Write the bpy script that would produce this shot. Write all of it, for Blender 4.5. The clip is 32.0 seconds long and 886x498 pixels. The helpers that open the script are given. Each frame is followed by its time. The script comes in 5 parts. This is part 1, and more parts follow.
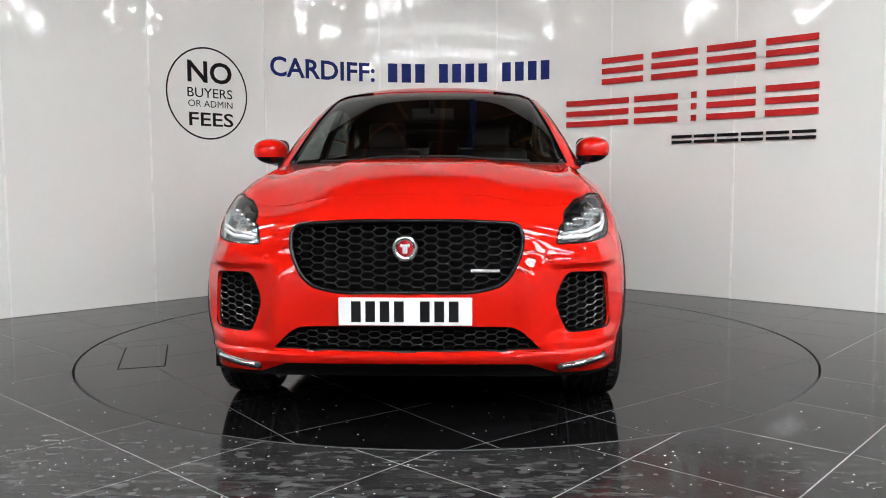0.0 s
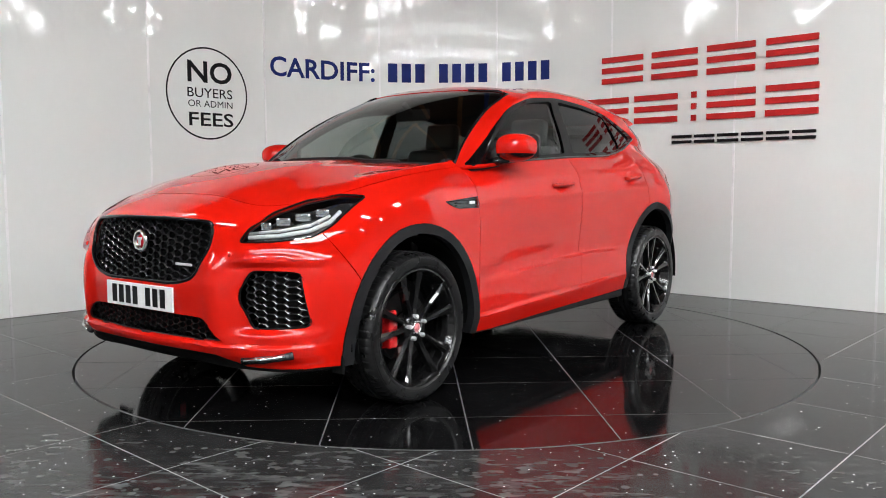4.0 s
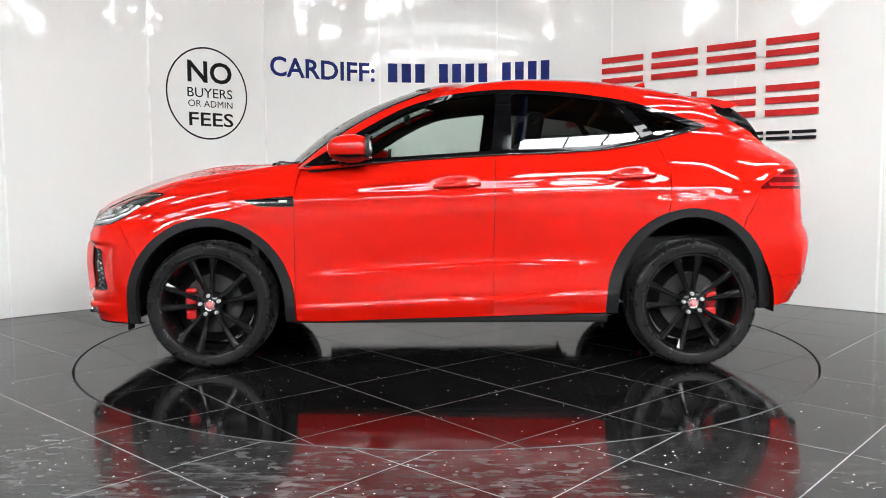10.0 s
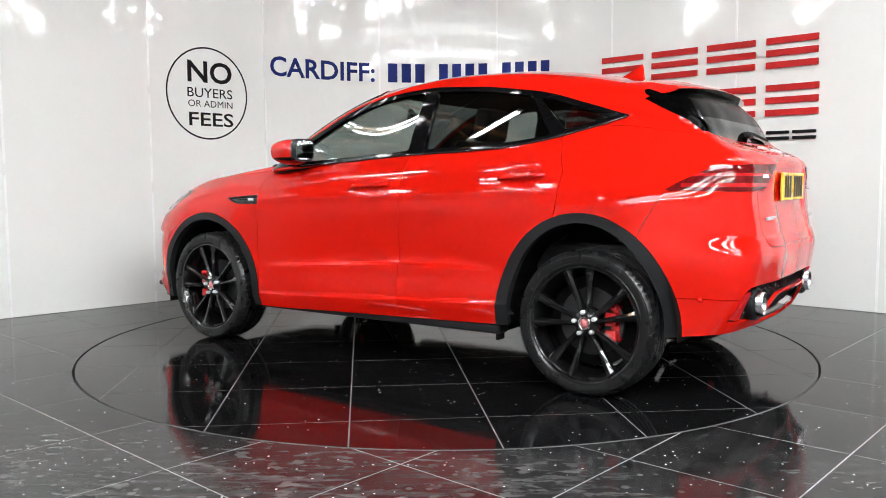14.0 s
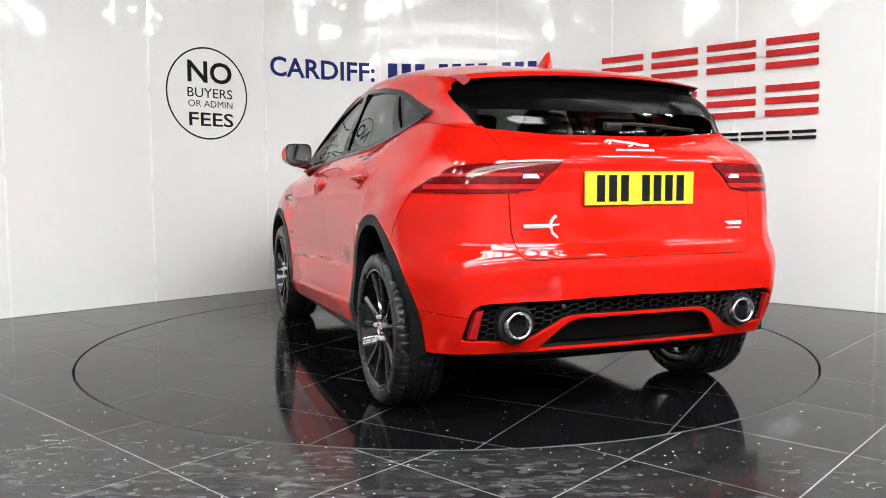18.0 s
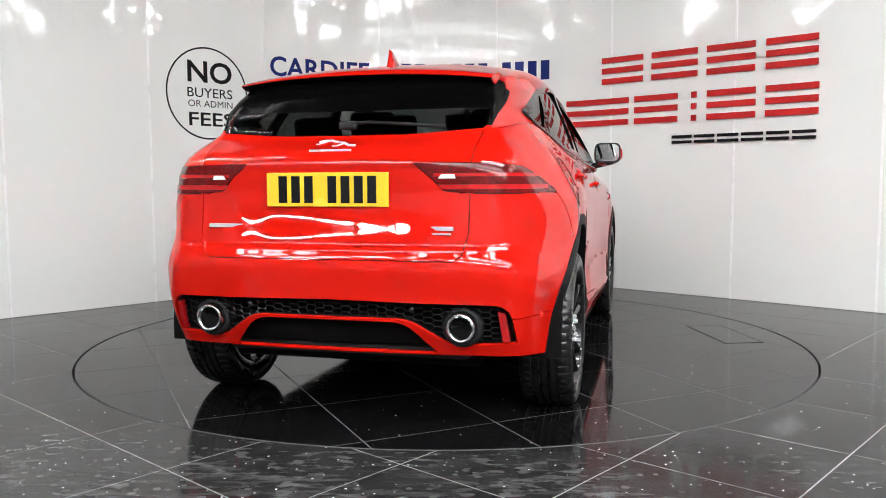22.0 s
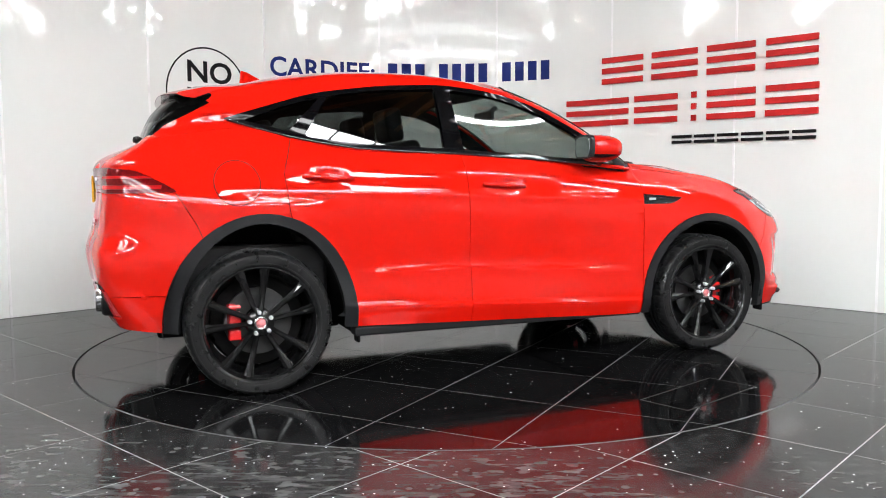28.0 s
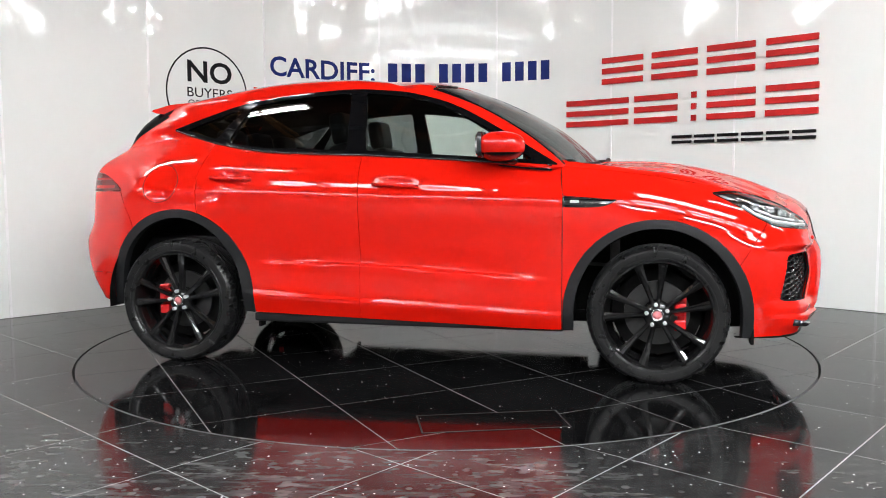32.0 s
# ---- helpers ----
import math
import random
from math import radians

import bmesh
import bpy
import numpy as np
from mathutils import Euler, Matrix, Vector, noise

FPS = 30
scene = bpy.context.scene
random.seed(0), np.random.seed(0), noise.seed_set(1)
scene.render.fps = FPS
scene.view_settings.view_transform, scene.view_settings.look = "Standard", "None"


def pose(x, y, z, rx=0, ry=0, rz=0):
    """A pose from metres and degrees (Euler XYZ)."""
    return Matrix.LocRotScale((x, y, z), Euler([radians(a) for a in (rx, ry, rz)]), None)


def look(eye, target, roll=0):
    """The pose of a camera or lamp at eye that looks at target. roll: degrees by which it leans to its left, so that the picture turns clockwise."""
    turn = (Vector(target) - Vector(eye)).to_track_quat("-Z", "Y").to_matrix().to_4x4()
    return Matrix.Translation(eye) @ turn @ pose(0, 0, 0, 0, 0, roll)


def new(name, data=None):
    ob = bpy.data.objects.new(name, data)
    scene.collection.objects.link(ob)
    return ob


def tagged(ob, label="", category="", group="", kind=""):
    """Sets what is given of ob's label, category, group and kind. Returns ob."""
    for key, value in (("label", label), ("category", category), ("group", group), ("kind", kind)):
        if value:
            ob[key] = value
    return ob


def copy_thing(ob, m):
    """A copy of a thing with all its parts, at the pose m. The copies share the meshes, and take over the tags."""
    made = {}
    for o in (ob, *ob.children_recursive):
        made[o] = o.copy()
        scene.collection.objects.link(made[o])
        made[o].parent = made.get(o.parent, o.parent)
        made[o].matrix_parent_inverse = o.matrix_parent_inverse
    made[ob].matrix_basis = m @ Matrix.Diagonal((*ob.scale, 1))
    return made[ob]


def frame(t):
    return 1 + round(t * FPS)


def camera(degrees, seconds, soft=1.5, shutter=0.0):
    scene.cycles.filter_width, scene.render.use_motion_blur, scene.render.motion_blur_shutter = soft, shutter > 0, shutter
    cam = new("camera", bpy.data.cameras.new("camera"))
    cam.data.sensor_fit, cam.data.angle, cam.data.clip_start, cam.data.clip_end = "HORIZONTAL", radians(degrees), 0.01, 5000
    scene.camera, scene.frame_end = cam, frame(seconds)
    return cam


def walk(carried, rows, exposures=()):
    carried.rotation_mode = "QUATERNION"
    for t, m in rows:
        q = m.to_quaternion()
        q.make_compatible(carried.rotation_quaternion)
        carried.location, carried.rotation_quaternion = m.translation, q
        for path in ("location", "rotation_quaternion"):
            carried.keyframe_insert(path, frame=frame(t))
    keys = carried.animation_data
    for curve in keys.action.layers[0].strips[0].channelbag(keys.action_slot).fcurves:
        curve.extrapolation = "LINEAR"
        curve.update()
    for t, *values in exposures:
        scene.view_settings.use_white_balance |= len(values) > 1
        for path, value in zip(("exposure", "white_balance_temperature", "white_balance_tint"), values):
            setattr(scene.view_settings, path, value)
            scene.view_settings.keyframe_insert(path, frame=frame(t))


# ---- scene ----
from mathutils.bvhtree import BVHTree

TURN = [-92.44, -100.89, -110.07, -118.94, -127.62, -136.37, -145.0, -153.66, -162.38, -170.95, -179.66,
        -188.56, -197.4, -205.85, -214.15, -222.95, -231.74, -240.54, -249.4, -258.21, -266.92, -275.77,
        -284.77, -293.72, -302.42, -311.12, -319.94, -328.7, -337.52, -346.15, -355.08, -364.06, -372.6]
CAR_OFF = (-0.0274, -0.0658)
EYE = Vector((0.0, -5.283, 1.027))
AIM = EYE + Vector((-0.0032, math.cos(radians(4.686)), -math.sin(radians(4.686))))
EXPOSURES = [(0.0, 0.16), (3.0, 0.02), (6.0, 0.53), (14.0, 0.49), (17.0, 0.63), (19.0, 0.45), (25.0, 0.37), (28.0, 0.56), (32.0, 0.49)]
cam = camera(57.49, 32.0, 1.0)
walk(cam, [(0.0, look(EYE, AIM, -0.241)), (32.0, look(EYE, AIM, -0.241))], EXPOSURES)

# ---- world: dim daylight outside the closed hall ----
world = bpy.data.worlds.new("world")
scene.world = world
world.use_nodes = True
sky = world.node_tree.nodes.new("ShaderNodeTexSky")
sky.sky_type, sky.sun_disc = "NISHITA", False
sky.sun_elevation, sky.sun_rotation = radians(40), radians(200)
world.node_tree.links.new(sky.outputs[0], world.node_tree.nodes["Background"].inputs[0])
world.node_tree.nodes["Background"].inputs[1].default_value = 0.1

TUBE_POWER, PANEL_POWER, SKY_POWER = 112.0, 18.0, 22.0


# ---- materials ----
def surface(name, col, rough, metal=0.0, var=0.08, scale=9.0, bump=0.0, bump_scale=60.0, coat=0.0, rough_var=0.05,
            ior=1.5, stretch=(1, 1, 1), island=0.0, spec=0.5):
    """A material with colour varying at two scales, uneven gloss and a fine relief."""
    m = bpy.data.materials.new(name)
    m.use_nodes = True
    nt = m.node_tree
    b = nt.nodes["Principled BSDF"]
    co = nt.nodes.new("ShaderNodeTexCoord")
    mp = nt.nodes.new("ShaderNodeMapping")
    mp.inputs["Scale"].default_value = stretch
    nt.links.new(co.outputs["Object"], mp.inputs[0])
    n1 = nt.nodes.new("ShaderNodeTexNoise")
    n1.inputs["Scale"].default_value, n1.inputs["Detail"].default_value = scale, 4
    n2 = nt.nodes.new("ShaderNodeTexNoise")
    n2.inputs["Scale"].default_value, n2.inputs["Detail"].default_value = scale * 14, 3
    for n in (n1, n2):
        nt.links.new(mp.outputs[0], n.inputs["Vector"])
    mix = nt.nodes.new("ShaderNodeMath")
    mix.operation = "MULTIPLY_ADD"
    nt.links.new(n2.outputs[0], mix.inputs[0])
    mix.inputs[1].default_value = 0.4
    nt.links.new(n1.outputs[0], mix.inputs[2])
    ramp = nt.nodes.new("ShaderNodeMapRange")
    ramp.inputs[1].default_value, ramp.inputs[2].default_value = 0.4, 1.0
    ramp.inputs[3].default_value, ramp.inputs[4].default_value = 1 - var, 1 + var
    nt.links.new(mix.outputs[0], ramp.inputs[0])
    hsv = nt.nodes.new("ShaderNodeHueSaturation")
    hsv.inputs["Color"].default_value = (*col, 1)
    value = ramp.outputs[0]
    if island:
        info = nt.nodes.new("ShaderNodeObjectInfo")
        r2 = nt.nodes.new("ShaderNodeMapRange")
        r2.inputs[3].default_value, r2.inputs[4].default_value = 1 - island, 1 + island
        nt.links.new(info.outputs["Random"], r2.inputs[0])
        mu = nt.nodes.new("ShaderNodeMath")
        mu.operation = "MULTIPLY"
        nt.links.new(value, mu.inputs[0])
        nt.links.new(r2.outputs[0], mu.inputs[1])
        value = mu.outputs[0]
    nt.links.new(value, hsv.inputs["Value"])
    nt.links.new(hsv.outputs[0], b.inputs["Base Color"])
    rr = nt.nodes.new("ShaderNodeMapRange")
    rr.inputs[1].default_value, rr.inputs[2].default_value = 0.3, 0.7
    rr.inputs[3].default_value, rr.inputs[4].default_value = max(rough - rough_var, 0.0), rough + rough_var
    nt.links.new(n1.outputs[0], rr.inputs[0])
    nt.links.new(rr.outputs[0], b.inputs["Roughness"])
    b.inputs["Metallic"].default_value, b.inputs["IOR"].default_value, b.inputs["Specular IOR Level"].default_value = metal, ior, spec
    b.inputs["Coat Weight"].default_value, b.inputs["Coat Roughness"].default_value = coat, 0.02
    if bump:
        n3 = nt.nodes.new("ShaderNodeTexNoise")
        n3.inputs["Scale"].default_value, n3.inputs["Detail"].default_value = bump_scale, 2
        nt.links.new(mp.outputs[0], n3.inputs["Vector"])
        bp = nt.nodes.new("ShaderNodeBump")
        bp.inputs["Strength"].default_value, bp.inputs["Distance"].default_value = 1.0, bump
        nt.links.new(n3.outputs[0], bp.inputs["Height"])
        nt.links.new(bp.outputs[0], b.inputs["Normal"])
    return m


def glowing(name, col, strength):
    m = bpy.data.materials.new(name)
    m.use_nodes = True
    b = m.node_tree.nodes["Principled BSDF"]
    b.inputs["Base Color"].default_value = (0.8, 0.8, 0.8, 1)
    b.inputs["Emission Color"].default_value = (*col, 1)
    b.inputs["Emission Strength"].default_value = strength
    return m


def glass(name, col, rough=0.0, mirror=0.07):
    """Thin glass: a clear tinted pane that mirrors its surroundings by its Fresnel gloss."""
    m = bpy.data.materials.new(name)
    m.use_nodes = True
    nt = m.node_tree
    nt.nodes.remove(nt.nodes["Principled BSDF"])
    tr = nt.nodes.new("ShaderNodeBsdfTransparent")
    tr.inputs[0].default_value = (*col, 1)
    gl = nt.nodes.new("ShaderNodeBsdfGlossy")
    gl.inputs["Roughness"].default_value = rough
    lw = nt.nodes.new("ShaderNodeLayerWeight")
    lw.inputs[0].default_value = 0.5
    pw = nt.nodes.new("ShaderNodeMath")
    pw.operation, pw.inputs[1].default_value = "POWER", 5.0
    nt.links.new(lw.outputs["Facing"], pw.inputs[0])
    fr = nt.nodes.new("ShaderNodeMath")
    fr.operation, fr.inputs[1].default_value, fr.inputs[2].default_value = "MULTIPLY_ADD", 0.93, mirror
    nt.links.new(pw.outputs[0], fr.inputs[0])
    mx = nt.nodes.new("ShaderNodeMixShader")
    nt.links.new(fr.outputs[0], mx.inputs[0])
    nt.links.new(tr.outputs[0], mx.inputs[1])
    nt.links.new(gl.outputs[0], mx.inputs[2])
    nt.links.new(mx.outputs[0], nt.nodes["Material Output"].inputs[0])
    return m


def floor_material(name, dusty=True):
    """Polished black stone tile, wet-looking, with pale flecks, dust and drying marks."""
    m = surface(name, (0.0035, 0.0035, 0.0038), 0.075, 0, 0.35, 5.0, 0.00010, 30.0, 0, 0.035, 1.25, island=0.35)
    nt = m.node_tree
    b = nt.nodes["Principled BSDF"]
    co = nt.nodes["Texture Coordinate"]
    def math_node(op, a, b, clamp=False):
        n = nt.nodes.new("ShaderNodeMath")
        n.operation, n.use_clamp = op, clamp
        for i, v in enumerate((a, b)):
            if isinstance(v, (int, float)):
                n.inputs[i].default_value = v
            else:
                nt.links.new(v, n.inputs[i])
        return n.outputs[0]

    def ramp(v, a, b, lo=0.0, hi=1.0):
        n = nt.nodes.new("ShaderNodeMapRange")
        for i, w in ((1, a), (2, b), (3, lo), (4, hi)):
            n.inputs[i].default_value = w
        nt.links.new(v, n.inputs[0])
        return n.outputs[0]

    def cells(scale):
        n = nt.nodes.new("ShaderNodeTexVoronoi")
        n.inputs["Scale"].default_value = scale
        nt.links.new(co.outputs["Object"], n.inputs["Vector"])
        pick = nt.nodes.new("ShaderNodeSeparateColor")
        nt.links.new(n.outputs["Color"], pick.inputs[0])
        return n.outputs["Distance"], pick.outputs[0], pick.outputs[1]

    # pale flecks
    dist, pick, other = cells(30)
    fleck = math_node("MULTIPLY", ramp(math_node("SUBTRACT", dist, math_node("MULTIPLY", other, 0.07)), 0.085, 0.055),
                      math_node("GREATER_THAN", pick, 0.66 if dusty else 0.84))
    # dried drops and smears, thickest in front of the turntable
    sep = nt.nodes.new("ShaderNodeSeparateXYZ")
    nt.links.new(co.outputs["Object"], sep.inputs[0])
    apron = math_node("MULTIPLY", ramp(sep.outputs["Y"], -1.5, -2.5), ramp(sep.outputs["X"], -0.6, 1.6, 1.0, 0.45))
    dist, pick, other = cells(24)
    drop = math_node("MULTIPLY", ramp(math_node("SUBTRACT", math_node("MULTIPLY", other, 0.42), dist), 0.0, 0.04), math_node("GREATER_THAN", pick, 0.35))
    mark = nt.nodes.new("ShaderNodeTexNoise")
    mark.inputs["Scale"].default_value, mark.inputs["Detail"].default_value = 15, 2.5
    mp = nt.nodes.new("ShaderNodeMapping")
    mp.inputs["Scale"].default_value = (0.8, 1.6, 1)
    nt.links.new(co.outputs["Object"], mp.inputs[0])
    nt.links.new(mp.outputs[0], mark.inputs["Vector"])
    zone = nt.nodes.new("ShaderNodeTexNoise")
    zone.inputs["Scale"].default_value = 1.5
    nt.links.new(co.outputs["Object"], zone.inputs["Vector"])
    smear = math_node("MULTIPLY", ramp(mark.outputs[0], 0.56, 0.60), ramp(zone.outputs[0], 0.46, 0.52))
    drop = math_node("MULTIPLY", drop, ramp(zone.outputs[0], 0.56, 0.48))
    # streaks of dried water, drawn out across the apron
    streak = nt.nodes.new("ShaderNodeTexNoise")
    streak.inputs["Scale"].default_value, streak.inputs["Detail"].default_value, streak.inputs["Roughness"].default_value = 9, 5, 0.65
    sm = nt.nodes.new("ShaderNodeMapping")
    sm.inputs["Scale"].default_value = (0.6, 2.6, 1)
    nt.links.new(co.outputs["Object"], sm.inputs[0])
    nt.links.new(sm.outputs[0], streak.inputs["Vector"])
    haze = math_node("MULTIPLY", ramp(streak.outputs[0], 0.38, 0.64, 0.012, 0.062), apron)
    # tyre scuffs that run round the turntable
    radius = math_node("SQRT", math_node("ADD", math_node("MULTIPLY", sep.outputs["X"], sep.outputs["X"]),
                                         math_node("MULTIPLY", sep.outputs["Y"], sep.outputs["Y"])), 0.0)
    for r in (2.62, 2.86):
        band = ramp(math_node("ABSOLUTE", math_node("SUBTRACT", radius, r), 0.0), 0.09, 0.02)
        haze = math_node("ADD", haze, math_node("MULTIPLY", math_node("MULTIPLY", band, ramp(streak.outputs[0], 0.45, 0.62, 0.0, 0.03)), ramp(zone.outputs[0], 0.42, 0.55)))
    wet = math_node("MULTIPLY", math_node("MAXIMUM", smear, drop), math_node("MULTIPLY", apron, 0.075))
    dust = math_node("ADD", wet, haze)
    pale = math_node("ADD", math_node("MULTIPLY", fleck, 0.9), dust if dusty else 0.002, True)
    mx = nt.nodes.new("ShaderNodeMix")
    mx.data_type = "RGBA"
    mx.inputs[7].default_value = (0.75, 0.75, 0.75, 1)
    nt.links.new(pale, mx.inputs[0])
    nt.links.new(nt.nodes["Hue/Saturation/Value"].outputs[0], mx.inputs[6])
    nt.links.new(mx.outputs[2], b.inputs["Base Color"])
    if dusty:
        gloss = b.inputs["Roughness"].links[0].from_socket
        nt.links.new(math_node("ADD", gloss, math_node("MULTIPLY", apron, 0.06)), b.inputs["Roughness"])
        nt.links.new(ramp(apron, 0.0, 1.0, 0.5, 0.36), b.inputs["Specular IOR Level"])
    return m


M_TILE = floor_material("polished_black_tile")
M_TABLETILE = floor_material("clean_black_tile", False)
M_GROUT = surface("grey_grout", (0.25, 0.25, 0.25), 0.6, 0, 0.3, 6)
# turntable grout: floor grout with the car's shadow put into its colour
M_TABLEGROUT = surface("shaded_table_grout", (0.11, 0.11, 0.11), 0.6, 0, 0.4, 5)
M_GAP = surface("dark_gap", (0.004, 0.004, 0.004), 0.9)
M_DARKFLOOR = surface("dark_floor", (0.02, 0.02, 0.021), 0.15, 0, 0.3, 3)
M_PANEL = surface("glossy_white_panel", (0.78, 0.795, 0.775), 0.06, 0, 0.015, 1.5, 0.0055, 5.5, 0, 0.03, 1.45, (1, 1, 0.6))
M_JOINT = surface("white_joint_strip", (0.84, 0.84, 0.84), 0.3)
M_HALLWALL = surface("hall_wall_paint", (0.25, 0.25, 0.246), 0.6, 0, 0.06, 2)
M_CEIL = surface("brown_roof_lining", (0.13, 0.09, 0.065), 0.7, 0, 0.2, 2)
M_STEEL = surface("painted_roof_steel", (0.05, 0.05, 0.055), 0.45)
M_BEAM = surface("timber_purlin", (0.42, 0.20, 0.07), 0.6, 0, 0.25, 6)
M_BLUEPIPE = surface("blue_pipe_paint", (0.02, 0.06, 0.30), 0.4)
M_TUBE = glowing("fluorescent_tube", (1.0, 1.0, 1.0), TUBE_POWER)
M_LEDPANEL = glowing("daylight_panel", (0.95, 0.98, 1.0), PANEL_POWER)
M_SKYPANE = glowing("sky_pane", (0.96, 0.98, 1.0), SKY_POWER)
M_BLACKINK = surface("black_vinyl", (0.006, 0.006, 0.007), 0.5, spec=0.12)
M_BLUEINK = surface("navy_vinyl", (0.006, 0.016, 0.125), 0.5, spec=0.12)
M_REDSIGN = surface("red_acrylic", (0.46, 0.016, 0.016), 0.4, spec=0.15)


# ---- mesh helpers ----
def mesh(name, verts, faces, mat=None, smooth=False):
    me = bpy.data.meshes.new(name)
    me.from_pydata([tuple(v) for v in verts], [], faces)
    me.update()
    if smooth:
        me.shade_smooth()
    if mat:
        me.materials.append(mat)
    return me


def part(name, bm, material, parent, label="", smooth=False, m=None):
    """Links a bmesh (or a mesh) as one object under parent."""
    if isinstance(bm, bmesh.types.BMesh):
        bmesh.ops.recalc_face_normals(bm, faces=bm.faces)
        me = bpy.data.meshes.new(name)
        bm.to_mesh(me)
        bm.free()
        if smooth:
            me.shade_smooth()
    else:
        me = bm
    if material and not me.materials:
        me.materials.append(material)
    ob = new(name, me)
    ob.parent = parent
    if m is not None:
        ob.matrix_basis = m
    if label:
        tagged(ob, label)
    return ob


def add_box(bm, lo, hi, bevel=0.0):
    g = bmesh.ops.create_cube(bm, size=1.0)["verts"]
    for v in g:
        v.co = Vector([(lo[i] + hi[i]) / 2 + v.co[i] * (hi[i] - lo[i]) for i in range(3)])
    if bevel:
        es = list({e for v in g for e in v.link_edges})
        bmesh.ops.bevel(bm, geom=es, offset=bevel, segments=2, affect="EDGES", profile=0.5)
    return bm


def boxed(lo, hi, bevel=0.0):
    return add_box(bmesh.new(), lo, hi, bevel)


def lathe(profile, n=48, axis="y"):
    """A ring mesh turned about an axis: profile of (radius, along); closed if its ends meet."""
    bm = bmesh.new()
    rows = []
    for i in range(n):
        a = 2 * math.pi * i / n
        c, s = math.cos(a), math.sin(a)
        rows.append([bm.verts.new({"y": (r * c, h, r * s), "z": (r * c, r * s, h), "x": (h, r * c, r * s)}[axis])
                     for r, h in profile])
    for i in range(n):
        a, b = rows[i], rows[(i + 1) % n]
        for j in range(len(profile) - 1):
            bm.faces.new((a[j], a[j + 1], b[j + 1], b[j]))
    bmesh.ops.remove_doubles(bm, verts=bm.verts, dist=1e-5)
    return bm


def tube(path, radius, n=8, closed=False):
    """A round tube along a path of points."""
    bm = bmesh.new()
    pts = [Vector(p) for p in path]
    rows = []
    for i, p in enumerate(pts):
        q0 = pts[i - 1] if i or closed else p
        q1 = pts[(i + 1) % len(pts)] if i + 1 < len(pts) or closed else p
        d = (q1 - q0).normalized()
        u = d.cross(Vector((0, 0, 1)) if abs(d.z) < 0.9 else Vector((1, 0, 0))).normalized()
        w = d.cross(u)
        rows.append([bm.verts.new(p + radius * (math.cos(2 * math.pi * k / n) * u + math.sin(2 * math.pi * k / n) * w))
                     for k in range(n)])
    m = len(rows)
    for i in range(m if closed else m - 1):
        a, b = rows[i], rows[(i + 1) % m]
        for k in range(n):
            bm.faces.new((a[k], a[(k + 1) % n], b[(k + 1) % n], b[k]))
    if not closed:
        bm.faces.new(rows[0]), bm.faces.new(rows[-1][::-1])
    return bm


def empty(name, m, label, category, group="", kind=""):
    ob = new(name)
    ob.empty_display_size = 0.2
    ob.matrix_basis = m
    return tagged(ob, label, category, group, kind)


# ---- the hall that closes the place ----
X0, X1, Y0, Y1, TOP = -10.5, 10.5, -13.0, 5.5, 5.0


def hall():
    for name, lo, hi in (("wall_north", (X0, Y1, 0), (X1, Y1 + 0.2, TOP)), ("wall_south", (X0, Y0 - 0.2, 0), (X1, Y0, TOP)),
                         ("wall_west", (X0 - 0.2, Y0 - 0.2, 0), (X0, Y1 + 0.2, TOP)),
                         ("wall_east", (X1, Y0 - 0.2, 0), (X1 + 0.2, Y1 + 0.2, TOP))):
        tagged(part(name, boxed(lo, hi), M_HALLWALL, None), "plain pale painted wall closing the showroom hall", "wall",
               kind="structure")
    bm = boxed((X0 - 0.2, Y0 - 0.2, TOP), (X1 + 0.2, Y1 + 0.2, TOP + 0.15))
    tagged(part("ceiling", bm, M_CEIL, None), "brown lined hall roof with dark steel", "ceiling", kind="structure")
    for y in (-12.3, -10.9, -6.9, -3.6, -1.4, 1.4, 4.0):
        bm = boxed((X0, y - 0.06, TOP - 0.3), (X1, y + 0.06, TOP - 0.004), 0.01)
        tagged(part("roof_beam", bm, M_STEEL, None), "dark painted steel roof beam under the lining", "beam", kind="structure")
    for x in (-9, -6, -4, -2, 0, 2, 4, 6, 9):
        bm = boxed((x - 0.04, -4.2, TOP - 0.42), (x + 0.04, Y1, TOP - 0.304), 0.006)
        tagged(part("purlin", bm, M_BEAM, None), "orange-brown timber purlin below steel beams", "beam", kind="structure")


def braces():
    """Slanting timber members of the roof trusses, and one blue pipe run."""
    for y0, y1 in ((-3.5, -1.5), (-1.3, 1.3), (1.5, 3.9)):
        for i in range(-4, 5):
            x0, x1 = 1.5 * i - 0.6, 1.5 * i + (0.6 if i % 2 else -0.9)
            d = Vector((x1 - x0, y1 - y0, 0))
            bm = boxed((0, -0.035, -0.04), (d.length, 0.035, 0.04), 0.006)
            m = Matrix.Translation((x0, y0, TOP - 0.54 - 0.02 * (i % 2))) @ pose(0, 0, 0, 0, 0, math.degrees(math.atan2(d.y, d.x)))
            tagged(part("truss_brace", bm, M_BEAM, None, m=m), "slanting orange-brown timber truss member under the roof", "beam", kind="structure")
    pipe = tube([(0.75, -4.1, TOP - 0.7), (0.55, 0.0, TOP - 0.7), (0.45, 4.5, TOP - 0.7)], 0.06, 12)
    tagged(part("service_pipe", pipe, M_BLUEPIPE, None), "blue painted service pipe under the roof", "pipe", kind="structure")


